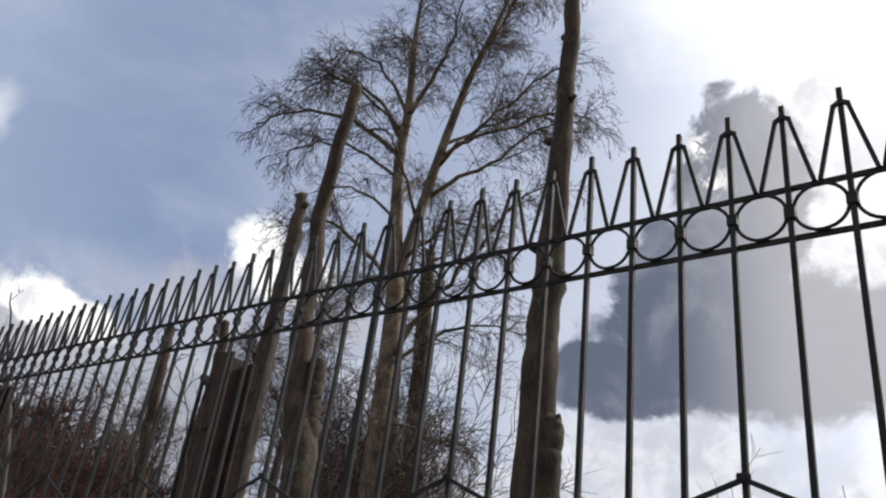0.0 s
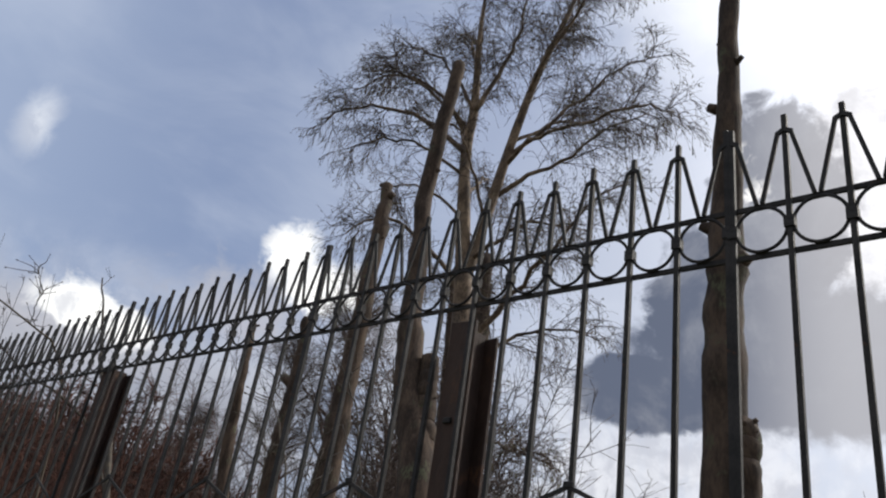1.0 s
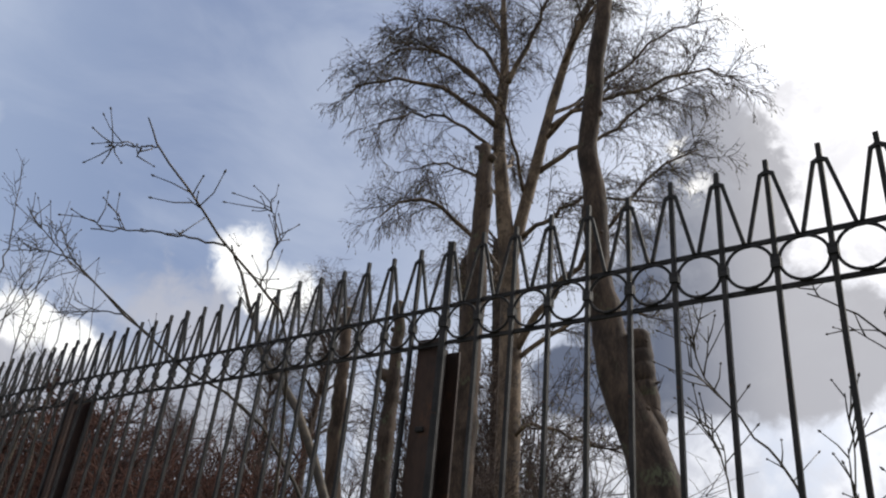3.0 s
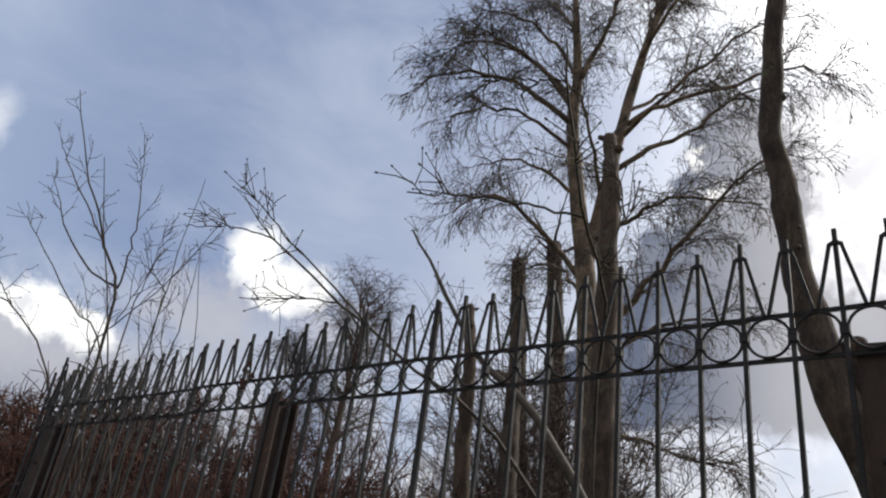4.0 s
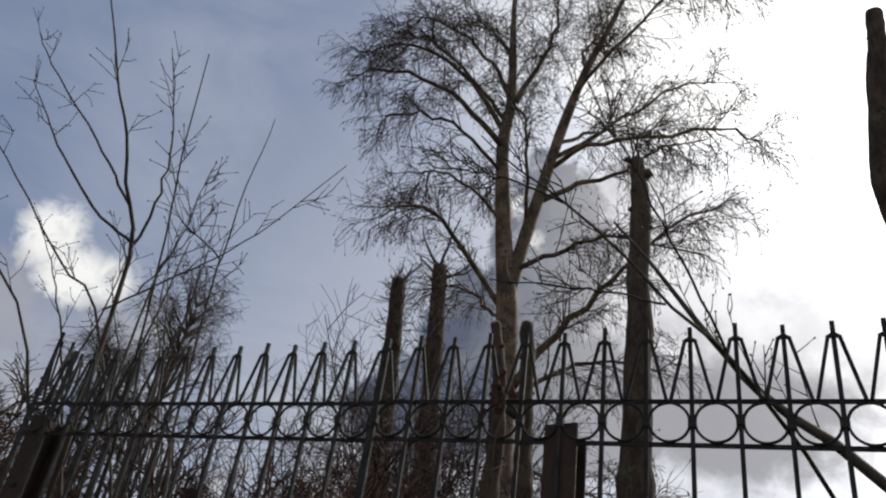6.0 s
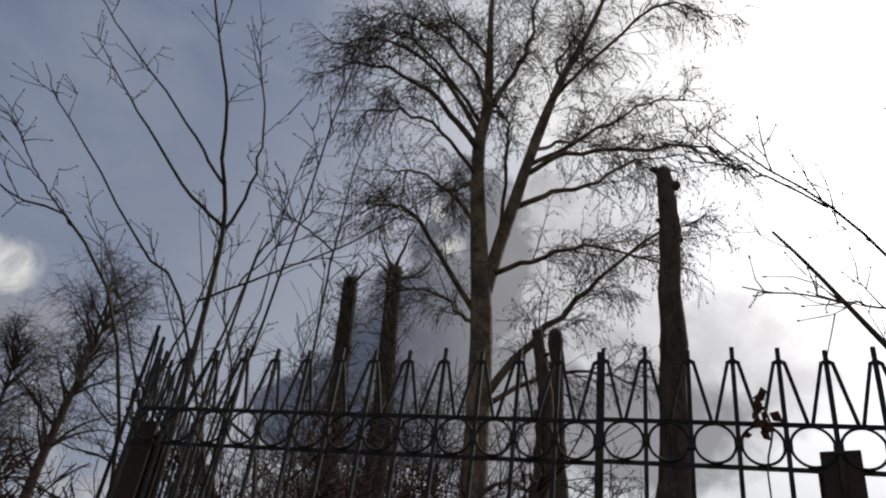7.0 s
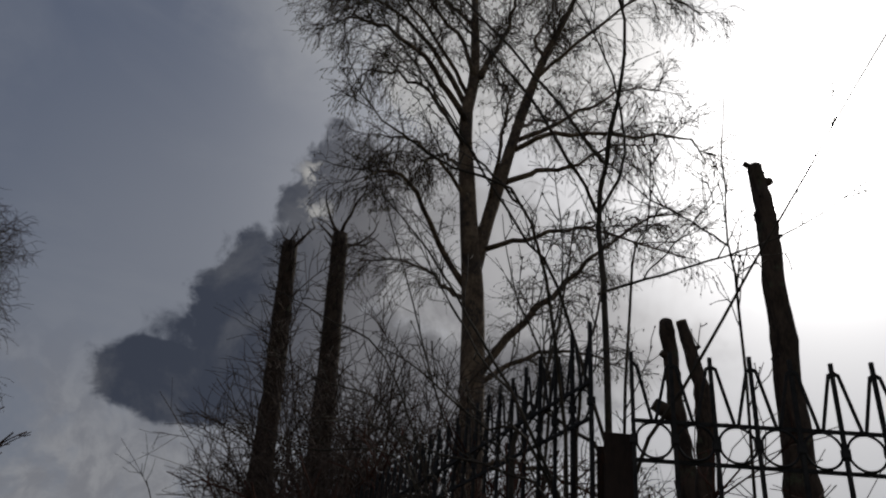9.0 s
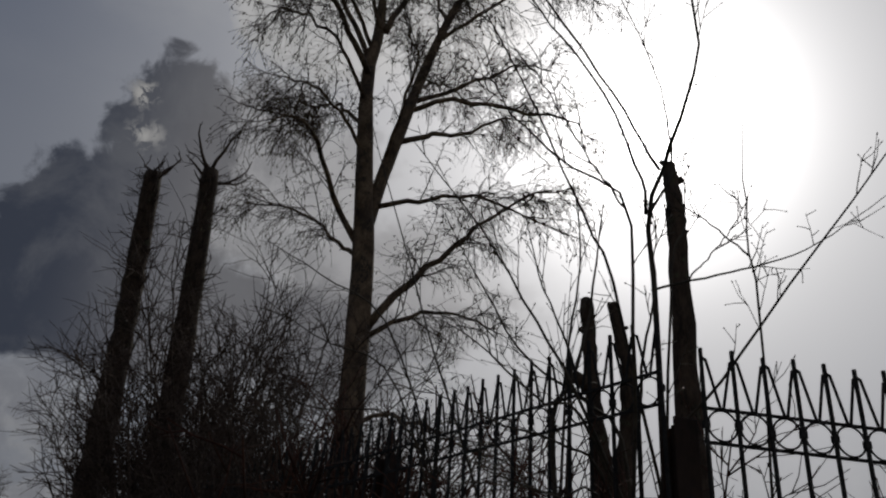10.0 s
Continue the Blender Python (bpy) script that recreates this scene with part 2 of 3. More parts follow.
def spline(points, n):
    """n points on a smooth curve through the given ones."""
    p = np.asarray(points, float)
    if len(p) == 2:
        return p[0] + (p[1] - p[0]) * np.linspace(0, 1, n)[:, None]
    q = np.vstack([2 * p[0] - p[1], p, 2 * p[-1] - p[-2]])
    out_points = []
    for s in np.linspace(0, len(p) - 1 - 1e-6, n):
        i = int(s)
        f = s - i
        a, b, c, d = q[i:i + 4]
        out_points.append(0.5 * (2 * b + (c - a) * f + (2 * a - 5 * b + 4 * c - d) * f * f + (3 * b - a - 3 * c + d) * f ** 3))
    return np.array(out_points)


def box(bm, lo, hi, bevel=0.0):
    made = bmesh.ops.create_cube(bm, size=1.0)
    c, s = (Vector(lo) + Vector(hi)) / 2, Vector(hi) - Vector(lo)
    for v in made["verts"]:
        v.co = Vector((v.co.x * s.x, v.co.y * s.y, v.co.z * s.z)) + c
    if bevel:
        edges = list({e for v in made["verts"] for e in v.link_edges})
        bmesh.ops.bevel(bm, geom=edges, offset=bevel, segments=1, affect="EDGES")
    return made["verts"]


def stick(bm, a, b, width, depth, bevel=0.0):
    """A flat or square bar from a to b."""
    a, b = Vector(a), Vector(b)
    verts = box(bm, (-width / 2, -depth / 2, 0), (width / 2, depth / 2, (b - a).length), 0.0)
    turn = Vector((0, 0, 1)).rotation_difference((b - a).normalized()).to_matrix().to_4x4()
    bmesh.ops.transform(bm, matrix=Matrix.Translation(a) @ turn, verts=verts)
    return verts


# ---- ground ----
def build_ground():
    bm = bmesh.new()
    cells = [-900, -300, -120, -60, -35, -22, -15, -11, -8, -5.5, -3.5, -2, -1, 0, 1, 2, 3.5, 5.5, 8, 11, 15, 22, 35, 60, 120, 300, 900]
    grid = []
    for y in cells:
        row = []
        for x in cells:
            px, py = x - 4, y + 4
            h = 0.10 * noise.noise((px * 0.35, py * 0.35, 0.0)) + 0.05 * noise.noise((px, py, 3.0))
            rise = 0.35 * max(0.0, min(1.0, (py - 1.0) / 8.0))
            row.append(bm.verts.new((px, py, h * (1 if abs(px) < 60 and abs(py) < 60 else 0) + rise - 0.03)))
        grid.append(row)
    for a, b in zip(grid, grid[1:]):
        for i in range(len(a) - 1):
            bm.faces.new((a[i], a[i + 1], b[i + 1], b[i])).smooth = True
    return tagged(mesh_object("ground", bm, EARTH), "rough grass ground with brown leaf litter", "ground", kind="structure")


build_ground()

# ---- fence ----
P, GAP = 0.12, 0.012
PITCH = 12 * P + GAP
TOP, RAIL_UP, RAIL_LOW, SHOULDER = 2.58, 2.362, 2.242, 2.535


def build_panel(bays=12):
    """One welded panel, its left end at the origin, 0.12 m a bay along x."""
    root = thing("iron_fence", "black wrought-iron fence panel with rings and pointed tops", "fence", group="fence panels")
    bm = bmesh.new()
    stick(bm, (0, 0, 0.12), (0, 0, TOP), 0.0115, 0.0115)
    box(bm, (-0.011, -0.010, 0.5 * (RAIL_UP + RAIL_LOW) - 0.013), (0.011, 0.010, 0.5 * (RAIL_UP + RAIL_LOW) + 0.013))
    bar = part("bar", bm, IRON, root)
    for i in range(1, bays + 1):
        mesh_object("bar", bar.data, IRON, root).location = (i * P, 0, 0.006 * math.sin(i * 2.3))
    for z, name in ((RAIL_UP, "rail"), (RAIL_LOW, "rail"), (0.32, "rail")):
        bm = bmesh.new()
        box(bm, (-0.006, 0.004, z - 0.0058), (bays * P + 0.006, 0.012, z + 0.0058))
        part(name, bm, IRON, root)
    circle = [(0.0535 * math.cos(a), 0.0, 0.0535 * math.sin(a)) for a in np.linspace(0, 2 * math.pi, 29)]
    ring_data = tubes("ring", [(circle, [0.0042] * 29)], 5)
    for i in range(bays):
        mesh_object("ring", ring_data, IRON, root).location = ((i + 0.5) * P, 0, 0.5 * (RAIL_UP + RAIL_LOW))
    data = {}
    for side in (-1, 1):
        bm = bmesh.new()
        stick(bm, (side * (P / 2 - 0.006), -0.006, RAIL_UP), (side * 0.014, -0.006, SHOULDER), 0.0095, 0.006)
        stick(bm, (side * 0.017, -0.006, SHOULDER - 0.003), (side * 0.002, -0.006, SHOULDER + 0.006), 0.010, 0.007)
        data[side] = bpy.data.meshes.new("strut")
        bm.to_mesh(data[side])
        bm.free()
    for i in range(bays + 1):
        for side in (-1, 1):
            if 0 <= i + side <= bays:
                mesh_object("strut", data[side], IRON, root).location = (i * P, 0, 0)
    for middle in (3, 9):
        for side in (-1, 1):
            bm = bmesh.new()
            stick(bm, ((middle + 3 * side) * P, -0.011, 1.60), (middle * P, -0.011, 1.748), 0.010, 0.006)
            part("zigzag_strip", bm, IRON, root)
        bm = bmesh.new()
        box(bm, (middle * P - 0.014, -0.016, 1.744), (middle * P + 0.014, -0.008, 1.760), 0.003)
        part("zigzag_cap", bm, IRON, root)
    return root


panel = build_panel()
panel.matrix_basis = pose(-PITCH + GAP, 0, 0)
for k in (-2, -1, 1, 2, 3):
    copy_thing(panel, pose(-PITCH * (k + 1) + GAP, 0.004 * math.sin(k * 3.1), 0.004 * math.cos(k * 2.0)))
build_panel(13).matrix_basis = pose(-PITCH * 5 + GAP - P, 0, -0.003)
# the side fence runs off from the corner and falls a little with the ground
SIDE = Vector((-0.4355, 0.9002, -0.017))
SIDE_START = Vector((-7.469, 0.047, 0.136))
for k in range(7):
    start = SIDE_START + SIDE * (k * PITCH)
    tagged(copy_thing(panel, pose(start.x, start.y, start.z, 0, 1.0, math.degrees(math.atan2(SIDE.y, SIDE.x)))), "black wrought-iron side fence overgrown with bare shoots")


def build_post(at, height, turn, lean):
    root = thing("fence_post", "brown rusty steel beam fence post with a flat cut top", "fence post", at, "fence posts")
    root.rotation_euler = (radians(lean), 0, radians(turn))
    for y, drop in ((-0.046, 0.0), (0.046, 0.022)):
        bm = bmesh.new()
        box(bm, (-0.048, y - 0.006, -0.4), (0.048, y + 0.006, height - drop), 0.002)
        for v in bm.verts:
            if v.co.z > 1:
                v.co.z += 0.010 * noise.noise(v.co * 18)
        part("flange", bm, POST, root)
    bm = bmesh.new()
    box(bm, (-0.006, -0.0395, -0.4), (0.006, 0.0395, height - 0.012), 0.001)
    part("web", bm, POST, root)
    bm = bmesh.new()
    box(bm, (-0.02, -0.062, height - 0.29), (0.008, -0.0525, height - 0.275), 0.002)
    part("bracket", bm, IRON, root, "dark iron bracket that holds the rail")
    return root


for x, y, h, turn in ((-0.755, 0.08, 2.20, -4), (-2.97, 0.09, 2.27, 6), (-5.19, 0.07, 2.30, -3), (-7.41, 0.15, 2.34, 8), (-8.31, 2.1, 2.50, 26), (-9.3, 4.15, 2.45, 26)):
    build_post((x, y, 0), h, turn, 0.4)


# ---- trees ----
def rough_trunk(name, points, radii, seed, n=26, sides=12, lump=0.12, swells=(), kink=0.0):
    """A trunk with an uneven skin, a flat sawn top and bark ridges."""
    line = spline(points, n)
    share = np.linspace(0, 1, n)
    rr = np.interp(share, np.linspace(0, 1, len(radii)), radii)
    for i in range(n):
        rr[i] *= 1 + lump * noise.noise((seed * 3.7, i * 24.0 / n, 0.0))
    for at, gain, wide in swells:
        rr *= 1 + gain * np.exp(-((share - at) / wide) ** 2)
    for i in range(1, n - 1):
        line[i, :2] += kink * np.array((noise.noise((seed, i * 14.0 / n, 5.0)), noise.noise((seed, i * 14.0 / n, 9.0))))
    data = tubes(name, [(line, rr)], sides)
    for v in data.vertices:
        q = Vector((v.co.x * 9, v.co.y * 9, v.co.z * 3 + seed))
        w = noise.noise(q) * 0.012 + noise.noise(q * 3) * 0.005
        centre = line[np.argmin(np.abs(line[:, 2] - v.co.z))]
        v.co += Vector((v.co.x - centre[0], v.co.y - centre[1], 0)).normalized() * w
    return data, line, rr


def knob(bm_list, at, way_out, length, r):
    at, way_out = np.array(at), np.array(way_out, float)
    way_out /= np.linalg.norm(way_out)
    bm_list.append(([at - way_out * r, at + way_out * length * 0.5, at + way_out * length], [r * 1.15, r, r * 0.85]))


def build_pollard(at, label, stems, knobs, seed):
    """A lopped tree: stems are (points, radii), knobs are (stem, share, bearing, length, radius)."""
    root = thing("lopped_tree", label, "tree", at, "lopped trees")
    rng = random.Random(seed)
    lines = []
    for k, (points, radii) in enumerate(stems):
        rel = [(x - at[0], y - at[1], z - at[2]) for x, y, z in points]
        swells = [(rng.uniform(0.3, 0.97), rng.uniform(0.05, 0.14), rng.uniform(0.004, 0.013)) for _ in range(9 if k == 0 else 2)]
        data, line, rr = rough_trunk("trunk", rel, radii, seed + k, 64, 14, 0.07, swells if k == 0 else (), 0.022)
        part("trunk", data, BARK, root)
        cap = [line[-1] + (line[-1] - line[-2]) * 0.0, line[-1] + (line[-1] - line[-2]) / np.linalg.norm(line[-1] - line[-2]) * 0.012]
        part("sawn_top", tubes("sawn_top", [(cap, [rr[-1] * 0.9, rr[-1] * 0.82])], 12, False), CUT, root, "pale sawn cut")
        lines.append((line, rr))
    for stem, share, bearing, length, r in knobs:
        line, rr = lines[stem]
        i = int(share * (len(line) - 1))
        side = np.array((math.sin(radians(bearing)), math.cos(radians(bearing)), 0.55))
        made = []
        knob(made, line[i] + side * rr[i] * 0.6, side, length + rr[i] * 0.4, r)
        part("branch_stub", tubes("branch_stub", made, 8), BARK, root)
    for j in range(16):
        line, rr = lines[rng.randrange(len(lines))]
        i = rng.randrange(len(line) // 3, len(line) - 1)
        side = np.array((rng.uniform(-1, 1), rng.uniform(-1, 1), 0.4))
        side /= np.linalg.norm(side)
        made = []
        knob(made, line[i] + side * rr[i] * 0.8, side, rng.uniform(0.015, 0.045), rng.uniform(0.008, 0.02))
        part("bark_burr", tubes("bark_burr", made, 6), BARK, root)
    return root


build_pollard((-1.12, 2.57, 0), "tall bare lopped trunk with knots behind the fence",
              [([(-1.08, 2.5, -0.1), (-1.05, 2.5, 1.2), (-1.02, 2.5, 2.4), (-1.01, 2.5, 3.1), (-0.995, 2.5, 3.7), (-0.965, 2.5, 4.5), (-0.947, 2.5, 5.2), (-0.945, 2.5, 6.0), (-0.94, 2.5, 6.9)],
                [0.15, 0.135, 0.122, 0.11, 0.10, 0.082, 0.067, 0.062, 0.056]),
               ([(-1.0, 2.55, -0.1), (-0.97, 2.53, 1.6), (-0.95, 2.53, 2.3), (-0.935, 2.52, 2.58)], [0.12, 0.11, 0.10, 0.09])],
              [(0, 0.47, 100, 0.02, 0.05), (0, 0.52, 250, 0.05, 0.04), (0, 0.66, 255, 0.05, 0.035), (0, 0.72, 110, 0.05, 0.02), (0, 0.83, 255, 0.02, 0.03)], 3)
build_pollard((-3.0, 2.65, 0), "crooked lopped trunk with a sawn side stub",
              [([(-2.95, 2.65, -0.1), (-3.1, 2.65, 1.0), (-3.35, 2.65, 2.2), (-3.58, 2.65, 2.86), (-3.7, 2.65, 3.35), (-3.77, 2.65, 3.9), (-3.80, 2.65, 4.4), (-3.86, 2.65, 4.85), (-3.81, 2.65, 5.4), (-3.75, 2.65, 6.0), (-3.71, 2.65, 6.39)],
                [0.20, 0.18, 0.15, 0.12, 0.105, 0.09, 0.082, 0.078, 0.072, 0.065, 0.058]),
               ([(-3.32, 2.68, 2.1), (-3.44, 2.70, 2.7), (-3.51, 2.72, 3.28)], [0.10, 0.085, 0.075])],
              [(0, 0.75, 80, 0.03, 0.03)], 8)
build_pollard((-5.7, 3.65, 0), "straight lopped trunk with a knotted sawn top",
              [([(-5.7, 3.66, -0.1), (-5.66, 3.66, 1.5), (-5.63, 3.66, 2.7), (-5.62, 3.66, 4.0), (-5.61, 3.66, 5.1), (-5.61, 3.66, 5.6), (-5.64, 3.66, 6.06)],
                [0.155, 0.14, 0.128, 0.108, 0.09, 0.085, 0.065])],
              [(0, 0.93, 90, 0.05, 0.045), (0, 0.985, 260, 0.05, 0.03), (0, 0.7, 95, 0.03, 0.02), (0, 0.78, 270, 0.03, 0.02)], 14)
build_pollard((-6.5, 3.3, 0), "low forked lopped tree with two sawn arms",
              [([(-6.36, 3.45, -0.1), (-6.38, 3.5, 1.4), (-6.44, 3.55, 2.7), (-6.5, 3.6, 3.3), (-6.52, 3.62, 3.8), (-6.56, 3.62, 4.38)], [0.13, 0.11, 0.088, 0.072, 0.062, 0.055]),
               ([(-6.40, 3.3, 0.4), (-6.46, 3.1, 1.8), (-6.50, 2.96, 2.8), (-6.47, 2.9, 3.3), (-6.50, 2.9, 3.65), (-6.58, 2.92, 4.06)], [0.09, 0.078, 0.066, 0.06, 0.054, 0.046])],
              [(0, 0.70, 262, 0.14, 0.06), (0, 0.9, 260, 0.04, 0.03)], 21)


def twig_line(start, way_out, length, droop, rng, n=5, wander=0.25):
    p, d = np.array(start, float), np.array(way_out, float)
    d /= np.linalg.norm(d) + 1e-9
    pts = [p.copy()]
    for _ in range(n - 1):
        d = d + np.array((rng.gauss(0, wander), rng.gauss(0, wander), rng.gauss(0, wander * 0.7) - droop))
        d /= np.linalg.norm(d) + 1e-9
        p = p + d * length / (n - 1)
        pts.append(p.copy())
    return np.array(pts)


def offshoots(parent, count, length, angle, droop, rng, lo=0.15, up=0.0, n=5, wander=0.2):
    """Side branches off a line, thinning and shortening towards its tip."""
    made = []
    for _ in range(count):
        s = rng.uniform(lo, 0.98)
        f = s * (len(parent) - 1)
        i = min(int(f), len(parent) - 2)
        at = parent[i] + (parent[i + 1] - parent[i]) * (f - i)
        t = parent[i + 1] - parent[i]
        t = t / (np.linalg.norm(t) + 1e-9)
        side = np.array((rng.gauss(0, 1), rng.gauss(0, 1), rng.gauss(0, 0.8)))
        side -= t * side.dot(t)
        side /= np.linalg.norm(side) + 1e-9
        d = t * math.cos(angle) + side * math.sin(angle) + np.array((0, 0, up))
        made.append(twig_line(at, d, length * rng.uniform(0.5, 1.25) * (1.15 - 0.6 * s), droop, rng, n, wander))
    return made


def taper(n, a, b):
    return np.linspace(a, b, n)


BIRCH_AT = (-8.45, 8.6, 0.3)
BIRCH_LIMBS = [
    ([(-8.2, 8.8, 10.1), (-7.5, 8.6, 10.35), (-6.7, 8.3, 10.2), (-5.6, 8.6, 10.4), (-5.0, 8.9, 10.55), (-4.5, 9.1, 10.35)], 0.055),
    ([(-8.3, 8.8, 9.4), (-7.6, 9.0, 9.85), (-7.0, 9.3, 10.2), (-6.3, 9.6, 10.9), (-5.4, 9.9, 11.2)], 0.06),
    ([(-8.2, 8.8, 10.3), (-7.3, 9.0, 11.0), (-6.6, 9.2, 11.6), (-6.0, 9.4, 12.2), (-5.2, 9.6, 12.4)], 0.05),
    ([(-8.5, 8.6, 7.9), (-7.8, 8.4, 8.05), (-7.1, 8.2, 8.1), (-6.4, 8.0, 7.9), (-5.4, 7.8, 7.4)], 0.05),
    ([(-8.5, 8.6, 5.6), (-8.0, 8.6, 6.4), (-7.5, 8.7, 7.0), (-7.0, 8.8, 7.5), (-6.6, 8.8, 8.1), (-5.7, 8.8, 8.7), (-5.2, 8.9, 9.0)], 0.075),
    ([(-8.5, 8.6, 5.5), (-7.8, 8.9, 6.1), (-7.0, 9.2, 6.4), (-6.2, 9.5, 6.3)], 0.05),
    ([(-8.4, 8.6, 4.2), (-8.0, 8.4, 4.35), (-7.4, 8.3, 4.2), (-6.9, 8.2, 3.95), (-6.3, 8.0, 3.8)], 0.04),
    ([(-8.8, 8.6, 7.2), (-9.2, 8.5, 7.8), (-9.5, 7.8, 8.3), (-9.8, 7.3, 8.45), (-10.1, 6.9, 8.25), (-10.25, 6.7, 7.9)], 0.06),
    ([(-8.7, 8.6, 6.9), (-9.1, 8.9, 7.3), (-9.9, 9.3, 8.0), (-10.9, 9.5, 8.1)], 0.045),
    ([(-9.0, 8.3, 10.45), (-9.45, 7.7, 10.9), (-10.0, 7.0, 11.05), (-10.6, 6.25, 10.85), (-10.95, 5.85, 10.35)], 0.065),
    ([(-9.0, 8.4, 10.8), (-9.6, 8.2, 11.9), (-10.3, 7.9, 12.6), (-11.2, 7.5, 12.9), (-12.0, 7.2, 12.5)], 0.06),
    ([(-8.9, 8.3, 11.5), (-9.2, 8.1, 12.2), (-9.8, 8.0, 13.0), (-10.8, 7.8, 13.8), (-11.6, 7.6, 13.6)], 0.05),
    ([(-8.8, 8.3, 11.5), (-8.6, 8.5, 12.3), (-8.3, 8.7, 13.4), (-8.3, 8.9, 14.8), (-8.0, 9.0, 16.2)], 0.07),
    ([(-7.8, 8.8, 11.9), (-7.2, 8.5, 12.3), (-6.2, 8.2, 13.2), (-5.4, 8.0, 13.4), (-4.8, 7.9, 12.7)], 0.045),
    ([(-7.6, 8.9, 12.6), (-7.8, 9.4, 13.6), (-7.5, 9.8, 14.8), (-7.4, 10.0, 16.0)], 0.045),
    ([(-9.0, 8.3, 12.8), (-9.6, 8.7, 13.9), (-10.2, 9.0, 14.9), (-10.9, 9.2, 15.4)], 0.045),
    ([(-9.0, 8.35, 9.9), (-9.5, 7.5, 10.3), (-10.1, 6.8, 10.2), (-10.5, 6.35, 9.75)], 0.04),
    ([(-8.85, 8.5, 8.8), (-9.3, 8.1, 9.25), (-9.8, 7.7, 9.5), (-10.2, 7.3, 9.25)], 0.04),
    ([(-9.0, 8.4, 11.1), (-9.6, 7.7, 11.8), (-10.1, 7.1, 12.2), (-10.6, 6.6, 12.1)], 0.045),
    ([(-8.5, 8.7, 8.9), (-8.3, 7.9, 9.6), (-8.2, 7.2, 10.1), (-8.4, 6.6, 9.9)], 0.04),
    ([(-8.9, 8.5, 9.4), (-9.3, 9.3, 10.3), (-9.8, 10.1, 11.0), (-10.3, 10.8, 11.1)], 0.045),
    ([(-8.1, 8.8, 10.7), (-7.7, 9.7, 11.6), (-7.3, 10.5, 12.3), (-6.8, 11.2, 12.4)], 0.045),
]


def build_birch():
    rng = random.Random(11)
    root = thing("birch_tree", "tall bare birch with brown forked trunk and drooping fine twigs", "tree", BIRCH_AT)
    off = np.array(BIRCH_AT)
    trunk_points = [(-8.42, 8.65, 0.1), (-8.45, 8.62, 2.0), (-8.5, 8.6, 4.5), (-8.62, 8.6, 6.8), (-8.8, 8.5, 8.4), (-9.0, 8.4, 10.4), (-8.92, 8.35, 11.6), (-9.0, 8.3, 13.0), (-9.1, 8.3, 14.6), (-9.0, 8.3, 16.5)]
    data, line, _ = rough_trunk("trunk", np.array(trunk_points) - off, [0.25, 0.22, 0.2, 0.185, 0.155, 0.12, 0.10, 0.075, 0.05, 0.02], 31, 44, 12, 0.05)
    part("trunk", data, BIRCH, root)
    stem_points = [(-8.66, 8.6, 7.4), (-8.5, 8.68, 8.5), (-8.38, 8.72, 9.1), (-8.0, 8.8, 11.0), (-7.6, 8.9, 12.6), (-7.3, 9.0, 13.5), (-6.9, 9.1, 14.8), (-6.6, 9.2, 16.2)]
    data, stem, _ = rough_trunk("stem", np.array(stem_points) - off, [0.13, 0.12, 0.115, 0.10, 0.08, 0.065, 0.045, 0.02], 37, 34, 10, 0.05)
    part("stem", data, BIRCH, root, "second brown stem that leans from the fork")
    mains = [line[24:], stem[10:]]
    fine, thin = [], []
    for points, r in BIRCH_LIMBS:
        limb = spline(np.array(points) - off, 14)
        for i in range(2, 14):
            limb[i] += np.array((rng.gauss(0, 0.025), rng.gauss(0, 0.04), rng.gauss(0, 0.025)))
        part("limb", tubes("limb", [(limb, taper(14, r, 0.012))], 7), BIRCH, root)
        mains.append(limb)
    for m in mains:
        span = np.linalg.norm(np.diff(m, axis=0), axis=1).sum()
        seconds = offshoots(m, int(5.6 * span), 1.15, 0.75, 0.02, rng, 0.22, 0.12, 6, 0.16)
        for b in seconds:
            thin.append((b, taper(len(b), 0.012, 0.004)))
            for c in offshoots(b, 6, 0.62, 0.7, 0.10, rng, 0.15, 0.0, 5, 0.2):
                thin.append((c, taper(len(c), 0.0056, 0.0034)))
                for e in offshoots(c, 3, 0.42, 0.7, 0.28, rng, 0.2, 0.0, 4, 0.2):
                    fine.append((e, taper(len(e), 0.0040, 0.0028)))
            for c in offshoots(b, 4, 0.7, 0.9, 0.45, rng, 0.3, 0.0, 5, 0.15):
                fine.append((c, taper(len(c), 0.0040, 0.0028)))
        for c in offshoots(m, int(4 * span), 0.7, 0.9, 0.25, rng, 0.3, 0.0, 5, 0.2):
            fine.append((c, taper(len(c), 0.005, 0.0034)))
    stuff("branchwork", thin, 4, TWIG, root)
    stuff("twigwork", fine, 3, TWIG, root)
    buds = []
    for pts, _ in fine:
        if rng.random() < 0.75:
            at = pts[rng.randrange(1, len(pts))]
            d = np.array((rng.gauss(0, 0.4), rng.gauss(0, 0.4), -1.0)) * rng.uniform(0.03, 0.06)
            buds.append(([at, at + d * 0.5, at + d], [0.005, rng.uniform(0.009, 0.014), 0.004]))
    stuff("catkin_mass", buds, 3, BUD, root, "small brown hanging catkins")
    return root


build_birch()


